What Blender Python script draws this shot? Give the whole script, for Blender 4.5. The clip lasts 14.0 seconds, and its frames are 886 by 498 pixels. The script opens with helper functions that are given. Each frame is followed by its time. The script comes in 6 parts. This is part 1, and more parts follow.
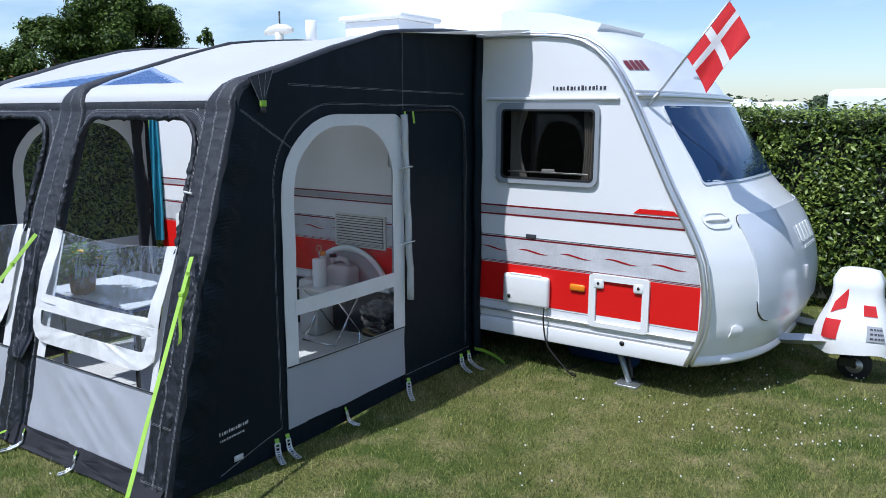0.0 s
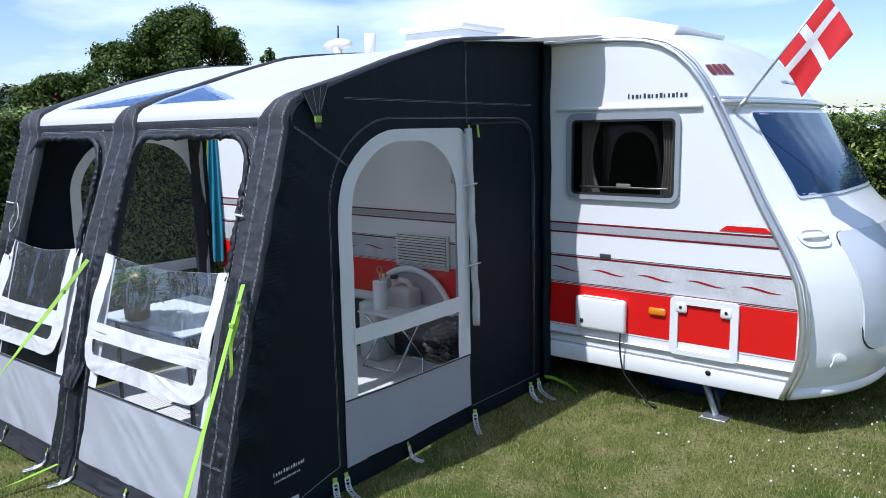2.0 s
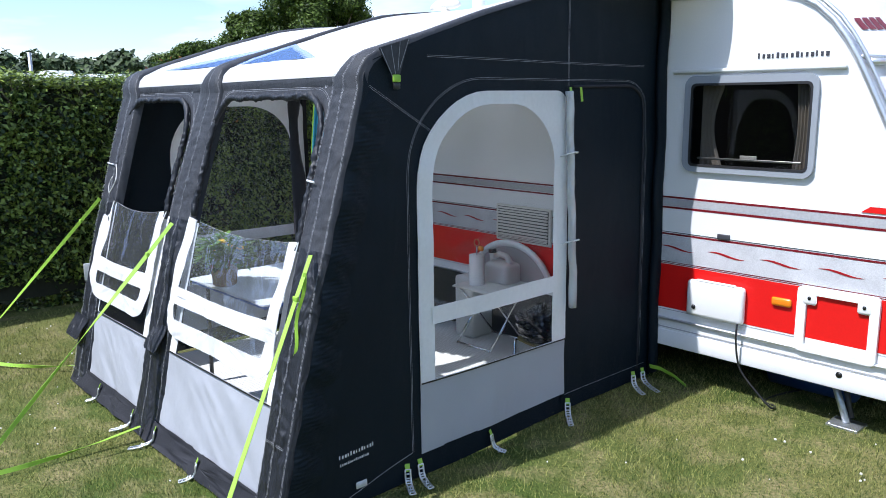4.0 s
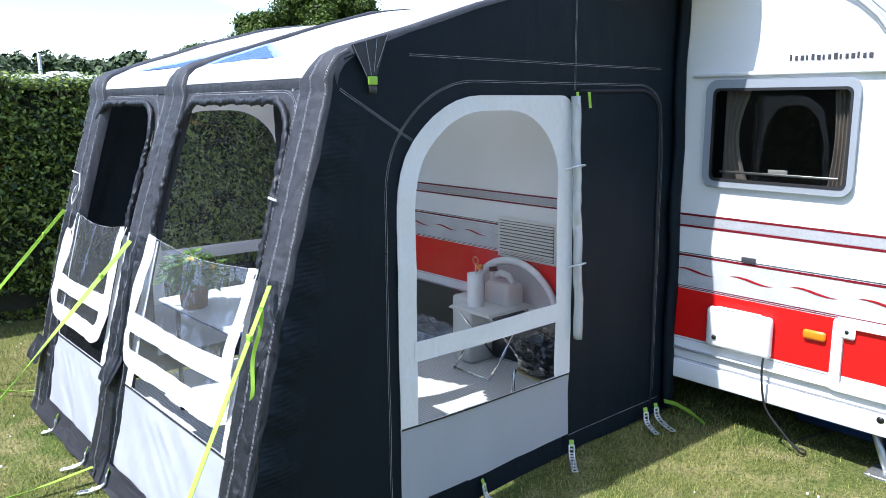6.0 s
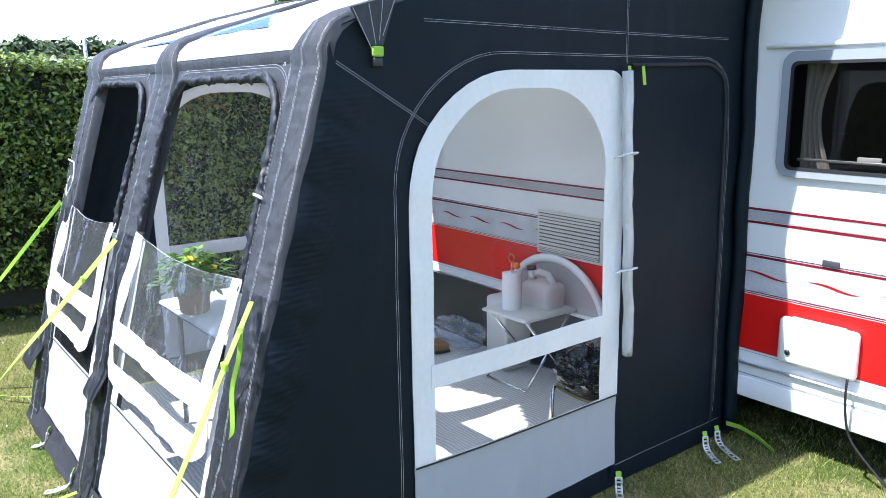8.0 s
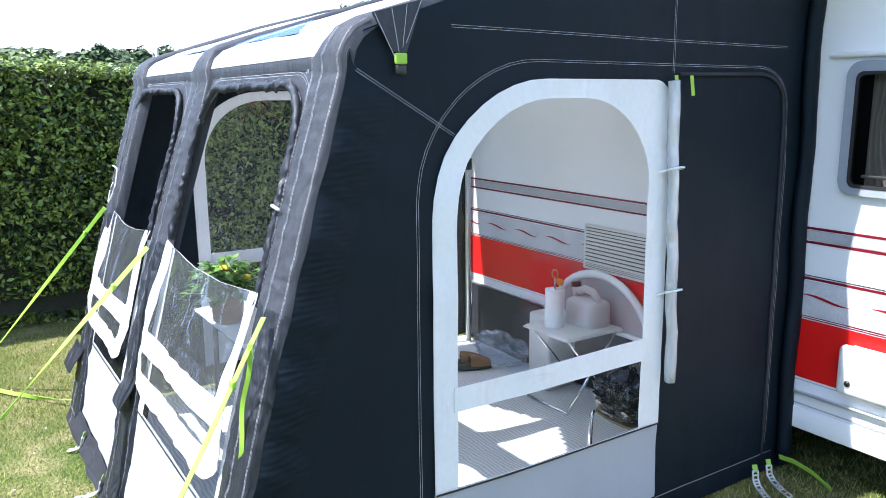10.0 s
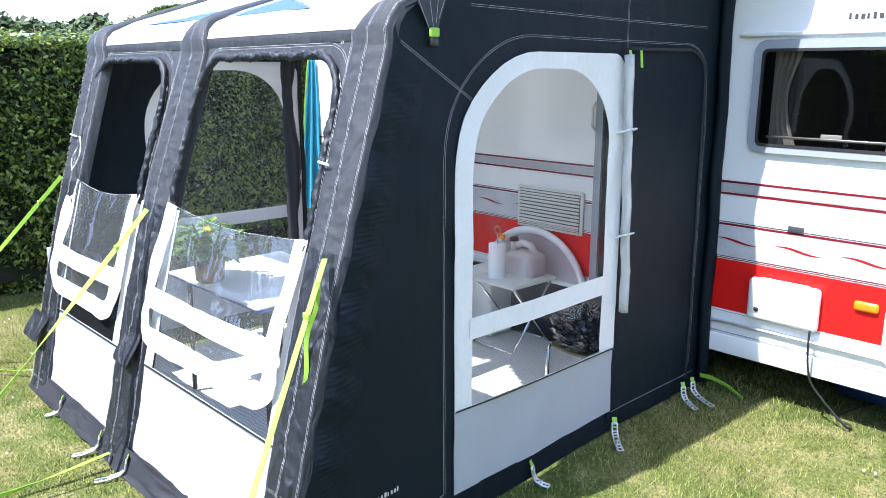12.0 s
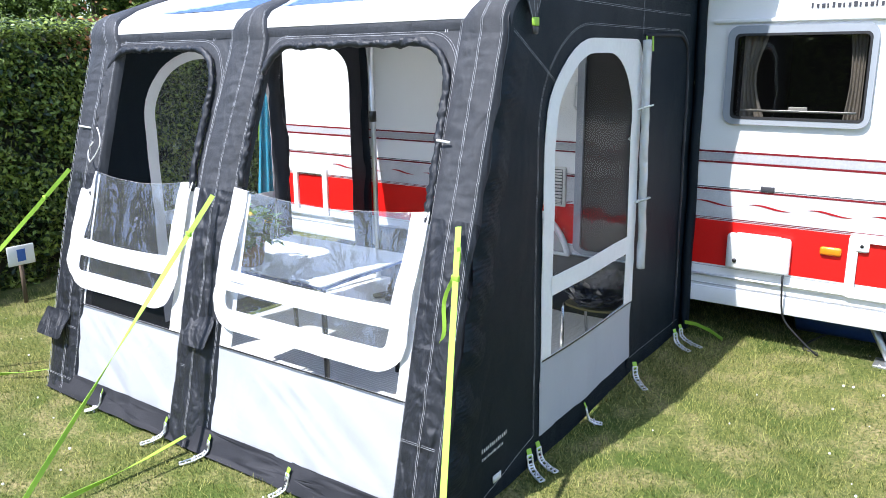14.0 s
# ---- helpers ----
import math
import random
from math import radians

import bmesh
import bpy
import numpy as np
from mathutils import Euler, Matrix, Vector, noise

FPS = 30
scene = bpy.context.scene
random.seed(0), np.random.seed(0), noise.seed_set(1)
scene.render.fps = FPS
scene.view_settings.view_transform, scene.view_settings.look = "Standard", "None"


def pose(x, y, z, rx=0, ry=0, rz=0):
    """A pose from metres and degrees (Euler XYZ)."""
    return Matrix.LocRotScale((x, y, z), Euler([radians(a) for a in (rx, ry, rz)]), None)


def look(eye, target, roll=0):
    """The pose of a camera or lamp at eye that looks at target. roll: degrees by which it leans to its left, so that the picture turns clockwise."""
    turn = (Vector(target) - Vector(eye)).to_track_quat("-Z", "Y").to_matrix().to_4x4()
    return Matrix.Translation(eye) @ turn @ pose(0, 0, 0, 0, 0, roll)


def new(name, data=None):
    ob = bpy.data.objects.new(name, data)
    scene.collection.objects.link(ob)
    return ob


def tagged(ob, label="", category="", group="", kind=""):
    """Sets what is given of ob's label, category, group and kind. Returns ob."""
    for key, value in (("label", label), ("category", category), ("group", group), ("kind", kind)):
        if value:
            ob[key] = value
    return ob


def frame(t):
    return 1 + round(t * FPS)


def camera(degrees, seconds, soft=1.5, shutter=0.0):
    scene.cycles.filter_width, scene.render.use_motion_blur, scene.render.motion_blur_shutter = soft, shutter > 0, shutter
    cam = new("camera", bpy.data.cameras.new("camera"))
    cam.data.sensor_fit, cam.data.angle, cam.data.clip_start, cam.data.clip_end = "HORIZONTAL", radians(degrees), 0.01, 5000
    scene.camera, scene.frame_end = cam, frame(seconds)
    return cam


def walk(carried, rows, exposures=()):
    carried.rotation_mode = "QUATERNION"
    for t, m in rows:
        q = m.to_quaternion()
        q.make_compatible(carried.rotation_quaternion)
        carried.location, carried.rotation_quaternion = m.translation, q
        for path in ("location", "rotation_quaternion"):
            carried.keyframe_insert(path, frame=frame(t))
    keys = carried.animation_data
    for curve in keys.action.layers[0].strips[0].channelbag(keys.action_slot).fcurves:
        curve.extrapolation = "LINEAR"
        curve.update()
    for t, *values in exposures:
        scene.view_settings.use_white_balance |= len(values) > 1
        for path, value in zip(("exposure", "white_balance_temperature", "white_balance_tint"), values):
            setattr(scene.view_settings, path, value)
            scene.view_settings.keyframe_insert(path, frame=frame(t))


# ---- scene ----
cam = camera(59.3, 14.0, soft=0.9)
PATH = [
    (0, (3.02, -4.847, 1.837), (1.907, -3.221, 1.494), 0.0),
    (0.5, (2.989, -4.72, 1.825), (1.822, -3.132, 1.485), -0.2),
    (1, (2.956, -4.648, 1.825), (1.735, -3.099, 1.495), -1.5),
    (1.5, (2.863, -4.614, 1.83), (1.632, -3.06, 1.568), -1.2),
    (2, (2.803, -4.598, 1.829), (1.56, -3.06, 1.524), -1.2),
    (2.5, (2.769, -4.551, 1.82), (1.426, -3.111, 1.473), -1.4),
    (3, (2.779, -4.429, 1.801), (1.359, -3.067, 1.441), -1.6),
    (3.2, (2.779, -4.367, 1.794), (1.331, -3.036, 1.431), -1.3),
    (5.3, (2.524, -4.053, 1.788), (1.049, -2.758, 1.406), -0.8),
    (5.5, (2.502, -3.993, 1.797), (1.023, -2.704, 1.408), -1.0),
    (6, (2.444, -3.825, 1.799), (0.954, -2.542, 1.433), -0.5),
    (6.5, (2.356, -3.709, 1.783), (0.826, -2.474, 1.418), -0.5),
    (7, (2.225, -3.633, 1.776), (0.682, -2.417, 1.401), -0.5),
    (7.5, (2.139, -3.577, 1.778), (0.59, -2.373, 1.387), -0.7),
    (8, (2.095, -3.424, 1.775), (0.538, -2.236, 1.37), -0.9),
    (8.2, (2.083, -3.356, 1.758), (0.495, -2.203, 1.371), -0.9),
    (10.5, (2.053, -3.257, 1.775), (0.401, -2.197, 1.389), -0.6),
    (11, (2.037, -3.43, 1.769), (0.392, -2.363, 1.37), -0.6),
    (11.5, (2.019, -3.685, 1.754), (0.507, -2.445, 1.337), -0.7),
    (12, (2.042, -3.931, 1.758), (0.621, -2.595, 1.314), -0.1),
    (12.5, (2.018, -4.226, 1.76), (0.598, -2.896, 1.296), -0.5),
    (13, (1.85, -4.515, 1.754), (0.539, -3.082, 1.276), -0.6),
    (13.5, (1.727, -4.676, 1.756), (0.527, -3.152, 1.268), -0.3),
    (14, (1.548, -4.78, 1.763), (0.413, -3.205, 1.283), -0.8),
]
walk(cam, [(t, look(eye, target, roll)) for t, eye, target, roll in PATH],
     exposures=[(0.0, -0.10, 5640, 11), (3.0, 0.23, 5760, 12), (5.5, 0.82, 5830, 12), (6.5, 1.07, 5830, 12), (8.0, 1.38, 5830, 12), (10.5, 1.48, 5780, 12), (12.0, 1.48, 5900, 12), (14.0, 1.12, 6060, 12)])

# ---- world and sun ----
SUN = Vector((-0.25, -1.0, 1.72)).normalized()
world = bpy.data.worlds.new("world")
scene.world = world
world.use_nodes = True
wn, wl = world.node_tree.nodes, world.node_tree.links
bg = wn["Background"]
sky = wn.new("ShaderNodeTexSky")
sky.sky_type = "NISHITA"
sky.sun_disc = False
sky.sun_elevation = math.asin(SUN.z)
sky.sun_rotation = math.atan2(SUN.x, SUN.y)
sky.air_density, sky.dust_density, sky.ozone_density = 1.0, 0.6, 1.5
co = wn.new("ShaderNodeTexCoord")
mp = wn.new("ShaderNodeMapping")
mp.inputs["Scale"].default_value = (1.2, 1.2, 5.0)
mp.inputs["Location"].default_value = (0.35, 0.1, 0.0)
cl = wn.new("ShaderNodeTexNoise")
cl.inputs["Scale"].default_value, cl.inputs["Detail"].default_value = 1.6, 7
ramp = wn.new("ShaderNodeValToRGB")
ramp.color_ramp.elements[0].position, ramp.color_ramp.elements[1].position = 0.50, 0.72
mixc = wn.new("ShaderNodeMixRGB")
mixc.inputs["Color2"].default_value = (9.0, 9.3, 9.8, 1)
wl.new(co.outputs["Generated"], mp.inputs["Vector"])
wl.new(mp.outputs["Vector"], cl.inputs["Vector"])
wl.new(cl.outputs["Fac"], ramp.inputs["Fac"])
wl.new(ramp.outputs["Color"], mixc.inputs["Fac"])
wl.new(sky.outputs["Color"], mixc.inputs["Color1"])
wl.new(mixc.outputs["Color"], bg.inputs["Color"])
bg.inputs["Strength"].default_value = 0.15

sun = new("sun", bpy.data.lights.new("sun", "SUN"))
sun.data.energy, sun.data.angle, sun.data.color = 4.9, radians(0.55), (1.0, 0.955, 0.89)
sun.matrix_world = look(SUN * 30, (0, 0, 0))


# ---- materials ----
def material(name, color, rough=0.6, metal=0.0, vary=0.12, grain=40.0, large=2.5, bump=0.0, bump_scale=300.0,
             sheen=0.0, coat=0.0, spec=0.5, crease=0.0, crease_scale=6.0, random=0.0, island=0.0, hue=None, stretch=None, emit=None, trans=0.0):
    """Principled surface whose colour varies at two scales, with fine relief."""
    m = bpy.data.materials.new(name)
    m.use_nodes = True
    n, l = m.node_tree.nodes, m.node_tree.links
    p = n["Principled BSDF"]
    p.inputs["Roughness"].default_value, p.inputs["Metallic"].default_value = rough, metal
    p.inputs["Specular IOR Level"].default_value = spec
    p.inputs["Coat Weight"].default_value = coat
    p.inputs["Sheen Weight"].default_value = sheen
    tc = n.new("ShaderNodeTexCoord")
    vec = tc.outputs["Object"]
    if stretch:
        mm = n.new("ShaderNodeMapping")
        mm.inputs["Scale"].default_value = stretch
        l.new(vec, mm.inputs["Vector"])
        vec = mm.outputs["Vector"]
    total = None
    for scale, share in ((grain, 0.5), (large, 0.5)):
        t = n.new("ShaderNodeTexNoise")
        t.inputs["Scale"].default_value, t.inputs["Detail"].default_value = scale, 4
        l.new(vec, t.inputs["Vector"])
        mul = n.new("ShaderNodeMath")
        mul.operation = "MULTIPLY"
        mul.inputs[1].default_value = share
        l.new(t.outputs["Fac"], mul.inputs[0])
        if total is None:
            total = mul.outputs[0]
        else:
            add = n.new("ShaderNodeMath")
            l.new(total, add.inputs[0])
            l.new(mul.outputs[0], add.inputs[1])
            total = add.outputs[0]
    for kind, amount in (("o", random), ("i", island)):
        if amount:
            r = n.new("ShaderNodeObjectInfo" if kind == "o" else "ShaderNodeNewGeometry")
            src = r.outputs["Random"] if kind == "o" else r.outputs["Random Per Island"]
            mr = n.new("ShaderNodeMapRange")
            mr.inputs["To Min"].default_value, mr.inputs["To Max"].default_value = -amount, amount
            l.new(src, mr.inputs["Value"])
            add = n.new("ShaderNodeMath")
            l.new(total, add.inputs[0])
            l.new(mr.outputs["Result"], add.inputs[1])
            total = add.outputs[0]
    mix = n.new("ShaderNodeValToRGB")
    c2 = hue or color
    mix.color_ramp.elements[0].position, mix.color_ramp.elements[1].position = 0.25, 0.75
    mix.color_ramp.elements[0].color = (*[c * (1 - vary) for c in color], 1)
    mix.color_ramp.elements[1].color = (*[min(1, c * (1 + vary)) for c in c2], 1)
    l.new(total, mix.inputs["Fac"])
    l.new(mix.outputs["Color"], p.inputs["Base Color"])
    if bump:
        bt = n.new("ShaderNodeTexNoise")
        bt.inputs["Scale"].default_value, bt.inputs["Detail"].default_value = bump_scale, 3
        l.new(vec, bt.inputs["Vector"])
        b = n.new("ShaderNodeBump")
        b.inputs["Strength"].default_value, b.inputs["Distance"].default_value = bump, 0.004
        l.new(bt.outputs["Fac"], b.inputs["Height"])
        l.new(b.outputs["Normal"], p.inputs["Normal"])
        if crease:
            cm = n.new("ShaderNodeMapping")
            cm.inputs["Scale"].default_value = (1.0, 1.0, 0.4)
            cm.inputs["Rotation"].default_value = (0.6, 0.5, 0.2)
            ct = n.new("ShaderNodeTexNoise")
            ct.inputs["Scale"].default_value, ct.inputs["Detail"].default_value, ct.inputs["Distortion"].default_value = crease_scale, 2.5, 0.6
            l.new(tc.outputs["Object"], cm.inputs["Vector"])
            l.new(cm.outputs["Vector"], ct.inputs["Vector"])
            cb = n.new("ShaderNodeBump")
            cb.inputs["Strength"].default_value, cb.inputs["Distance"].default_value = crease, 0.05
            l.new(ct.outputs["Fac"], cb.inputs["Height"])
            l.new(cb.outputs["Normal"], b.inputs["Normal"])
    if trans:
        tr = n.new("ShaderNodeBsdfTranslucent")
        l.new(mix.outputs["Color"], tr.inputs["Color"])
        ms = n.new("ShaderNodeMixShader")
        ms.inputs["Fac"].default_value = trans
        l.new(p.outputs["BSDF"], ms.inputs[1])
        l.new(tr.outputs["BSDF"], ms.inputs[2])
        l.new(ms.outputs["Shader"], n["Material Output"].inputs["Surface"])
    return m


def clear(name, tint=(0.93, 0.95, 0.96), haze=0.012, rough=0.04, gloss=0.025, edge=0.10, bump=0.05, scale=5.0, haze_color=(0.7, 0.72, 0.75)):
    """Clear sheet: see-through, with a Fresnel gloss, a little haze and ripples."""
    m = bpy.data.materials.new(name)
    m.use_nodes = True
    n, l = m.node_tree.nodes, m.node_tree.links
    n.remove(n["Principled BSDF"])
    t = n.new("ShaderNodeBsdfTransparent")
    t.inputs["Color"].default_value = (*tint, 1)
    d = n.new("ShaderNodeBsdfDiffuse")
    d.inputs["Color"].default_value = (*haze_color, 1)
    g = n.new("ShaderNodeBsdfGlossy")
    g.inputs["Roughness"].default_value = rough
    lw = n.new("ShaderNodeLayerWeight")
    lw.inputs["Blend"].default_value = 0.5
    pw = n.new("ShaderNodeMath")
    pw.operation = "POWER"
    pw.inputs[1].default_value = 4.0
    l.new(lw.outputs["Facing"], pw.inputs[0])
    f = n.new("ShaderNodeMapRange")
    f.inputs["To Min"].default_value, f.inputs["To Max"].default_value = gloss, max(gloss, edge)
    l.new(pw.outputs[0], f.inputs["Value"])
    tc = n.new("ShaderNodeTexCoord")
    mm = n.new("ShaderNodeMapping")
    mm.inputs["Scale"].default_value = (1.0, 1.0, 0.45)
    mm.inputs["Rotation"].default_value = (0.5, 0.4, 0.3)
    no = n.new("ShaderNodeTexNoise")
    no.inputs["Scale"].default_value, no.inputs["Detail"].default_value, no.inputs["Distortion"].default_value = scale, 3, 0.8
    b = n.new("ShaderNodeBump")
    b.inputs["Strength"].default_value, b.inputs["Distance"].default_value = bump, 0.06
    l.new(tc.outputs["Object"], mm.inputs["Vector"])
    l.new(mm.outputs["Vector"], no.inputs["Vector"])
    l.new(no.outputs["Fac"], b.inputs["Height"])
    l.new(b.outputs["Normal"], g.inputs["Normal"])
    m1, m2 = n.new("ShaderNodeMixShader"), n.new("ShaderNodeMixShader")
    m1.inputs["Fac"].default_value = haze
    l.new(t.outputs["BSDF"], m1.inputs[1])
    l.new(d.outputs["BSDF"], m1.inputs[2])
    l.new(f.outputs["Result"], m2.inputs["Fac"])
    l.new(m1.outputs["Shader"], m2.inputs[1])
    l.new(g.outputs["BSDF"], m2.inputs[2])
    l.new(m2.outputs["Shader"], n["Material Output"].inputs["Surface"])
    return m


NAVY = material("charcoal navy polyester", (0.0033, 0.0084, 0.0142), 0.60, vary=0.2, grain=90, large=3, bump=0.3, bump_scale=900, spec=0.18, crease=0.22, crease_scale=4)
CHAR = material("charcoal beam fabric", (0.036, 0.039, 0.047), 0.58, vary=0.25, grain=60, large=4, bump=0.5, bump_scale=500, spec=0.35, crease=0.4, crease_scale=9)
BOOT = material("crinkled dark sleeve fabric", (0.013, 0.015, 0.021), 0.46, vary=0.25, grain=70, large=5, bump=0.4, bump_scale=600, spec=0.5, crease=0.6, crease_scale=14)
INNER = material("dark inner fabric", (0.012, 0.013, 0.019), 0.7, vary=0.15, bump=0.3, bump_scale=700)
GREYP = material("pale grey ripstop panel", (0.35, 0.365, 0.40), 0.6, vary=0.06, grain=200, large=3, bump=0.3, bump_scale=800, crease=0.25, crease_scale=5)
WHITEP = material("white coated window border", (0.82, 0.82, 0.82), 0.5, vary=0.06, grain=50, large=4, bump=0.2, bump_scale=500, trans=0.22, crease=0.45, crease_scale=7)
LINER = material("pale grey inner border", (0.60, 0.60, 0.58), 0.6, vary=0.05, bump=0.2, bump_scale=500)
ROOFW = material("white coated roof canvas", (0.80, 0.80, 0.79), 0.5, vary=0.04, grain=120, large=1.5, bump=0.2, bump_scale=600, trans=0.4, crease=0.3, crease_scale=3)
# the blue haze colour stands in for sky mirrored in clear vinyl
SKYBLUE = clear("clear roof light with painted sky blue", tint=(0.80, 0.87, 0.97), haze=0.45, rough=0.05, gloss=0.12, bump=0.04, scale=3, haze_color=(0.17, 0.29, 0.60))
STITCH = material("white stitching", (0.34, 0.35, 0.38), 0.8, vary=0.5, grain=260, large=30)
VINYL = clear("clear vinyl")
VINYL2 = clear("creased clear vinyl", tint=(0.84, 0.89, 0.95), haze=0.05, rough=0.07, gloss=0.15, edge=0.4, bump=0.8, scale=8)
VINYLF = clear("scuffed clear vinyl", tint=(0.86, 0.88, 0.90), haze=0.07, rough=0.05, gloss=0.05, edge=0.2, bump=0.7, scale=7)
SACK = material("glossy black polythene", (0.012, 0.012, 0.014), 0.16, vary=0.3, grain=30, large=6, bump=0.9, bump_scale=22)
ROLLED = clear("rolled clear vinyl", tint=(0.80, 0.83, 0.86), haze=0.55, rough=0.10, gloss=0.30, edge=0.4, bump=1.0, scale=26)
LIME = material("lime green webbing", (0.35, 0.60, 0.06), 0.55, vary=0.12, grain=300, large=12, bump=0.4, bump_scale=900, trans=0.15)
BLACKP = material("black plastic", (0.015, 0.015, 0.016), 0.4, vary=0.2)
GELCOAT = material("white gelcoat", (0.83, 0.83, 0.83), 0.22, vary=0.03, grain=8, large=1.2, coat=0.3)
SILVER = material("silver gelcoat", (0.62, 0.65, 0.70), 0.25, vary=0.04, grain=8, large=1.5, coat=0.3)
SIDEW = material("white hammered aluminium sheet", (0.82, 0.82, 0.82), 0.35, vary=0.03, grain=120, large=1.5, bump=0.12, bump_scale=160)
ALU = material("brushed aluminium", (0.72, 0.73, 0.74), 0.32, metal=0.8, vary=0.08, grain=60, bump=0.1)
STEEL = material("galvanised steel", (0.50, 0.52, 0.54), 0.4, metal=0.85, vary=0.2, grain=30, large=6, bump=0.2)
CHROME = material("chromed tube", (0.78, 0.78, 0.78), 0.15, metal=1.0, vary=0.05)
REDV = material("red vinyl stripe", (0.68, 0.006, 0.004), 0.45, vary=0.06, grain=90, large=2, bump=0.06, bump_scale=160)
FLAME = material("deep red flame print", (0.34, 0.008, 0.014), 0.4, vary=0.15, grain=60)
DARKRED = material("dark red pinstripe", (0.17, 0.005, 0.012), 0.4, vary=0.08)
GREYV = material("silver grey vinyl stripe", (0.42, 0.42, 0.44), 0.35, vary=0.2, grain=70, large=3, bump=0.06, bump_scale=160)
DOTG = material("half tone silver stripe", (0.55, 0.55, 0.57), 0.4, vary=0.3, grain=160, large=6)
DARKT = material("dark lettering", (0.05, 0.05, 0.06), 0.5, vary=0.1)
WINFRAME = material("grey window frame", (0.30, 0.325, 0.36), 0.45, vary=0.06)
SEAL = material("black rubber seal", (0.018, 0.018, 0.02), 0.6, vary=0.15)
TINT = clear("smoked acrylic", tint=(0.50, 0.49, 0.47), haze=0.02, rough=0.01, gloss=0.045, bump=0.02, scale=2, haze_color=(0.05, 0.05, 0.05))
CURT = material("beige curtain", (0.55, 0.51, 0.46), 0.85, vary=0.15, trans=0.2)
LINING = material("brown lining darkened for inside shade", (0.045, 0.036, 0.03), 0.6, vary=0.25, grain=20)
PLASTW = material("white plastic", (0.80, 0.80, 0.79), 0.35, vary=0.03, trans=0.0)
CREAM = material("cream plastic grille", (0.66, 0.64, 0.58), 0.45, vary=0.05)
CANW = material("milky plastic", (0.74, 0.74, 0.71), 0.35, vary=0.04, trans=0.25)
PAPER = material("white kitchen paper", (0.84, 0.84, 0.83), 0.9, vary=0.03, bump=0.5, bump_scale=120)
ORANGE = material("orange lens", (0.85, 0.24, 0.01), 0.2, vary=0.1, coat=0.4)
RUG = None
TOWELB = material("turquoise towel", (0.05, 0.32, 0.46), 0.95, vary=0.2, grain=300, large=5, bump=0.6, bump_scale=700)
CLOTH = material("white table cloth", (0.78, 0.79, 0.82), 0.7, vary=0.05, bump=0.2, bump_scale=200)
BLUEC = material("blue cloth edge", (0.05, 0.13, 0.42), 0.7, vary=0.15)
TERRA = material("brown wicker pot", (0.24, 0.12, 0.05), 0.8, vary=0.3, grain=40)
LEAFP = material("pot plant leaves", (0.06, 0.15, 0.03), 0.5, vary=0.4, island=0.25, hue=(0.12, 0.22, 0.04), trans=0.2)
YELLOW = material("yellow petals", (0.8, 0.5, 0.03), 0.7, vary=0.15)
OLIVE = material("olive canvas", (0.16, 0.13, 0.05), 0.85, vary=0.15, bump=0.4, bump_scale=500)
REDF = material("red flag cloth", (0.68, 0.025, 0.03), 0.75, vary=0.07, bump=0.3, bump_scale=600, trans=0.3)
WHITEF = material("white flag cloth", (0.80, 0.80, 0.80), 0.75, vary=0.04, bump=0.3, bump_scale=600, trans=0.3)
RUBBER = material("black tyre rubber", (0.02, 0.02, 0.021), 0.75, vary=0.2)
DRUMB = material("dark blue plastic", (0.02, 0.05, 0.16), 0.45, vary=0.12)
BARK = material("brown bark", (0.11, 0.08, 0.055), 0.9, vary=0.35, grain=14, large=3, bump=0.8, bump_scale=30)
LEAF = material("hedge leaves", (0.037, 0.090, 0.017), 0.38, vary=0.5, grain=2.2, large=0.6, island=0.45, hue=(0.18, 0.235, 0.045), trans=0.22, spec=0.5)
LEAFR = material("reddish young hedge leaves", (0.22, 0.055, 0.02), 0.45, vary=0.35, island=0.3, hue=(0.34, 0.15, 0.04), trans=0.25)
LEAFT = material("tree leaves", (0.030, 0.065, 0.014), 0.5, vary=0.45, grain=1.5, large=0.5, island=0.3, hue=(0.08, 0.12, 0.020), trans=0.25, spec=0.2)
LEAFF = material("far tree leaves", (0.035, 0.060, 0.022), 0.7, vary=0.4, grain=0.8, large=0.2, island=0.25, hue=(0.06, 0.09, 0.032))
CORE_SHADE = material("dark block for the hedge's shaded inside", (0.02, 0.022, 0.012), 0.95, vary=0.4, grain=20, large=2, bump=1.0, bump_scale=30)
GRASS = material("mown grass blades", (0.088, 0.145, 0.024), 0.55, vary=0.5, grain=2.2, large=0.6, island=0.5, hue=(0.27, 0.27, 0.085), trans=0.3, spec=0.3)
PETAL = material("white clover heads", (0.75, 0.74, 0.70), 0.8, vary=0.08)
FARW = material("distant white caravan", (0.78, 0.79, 0.80), 0.4, vary=0.03)


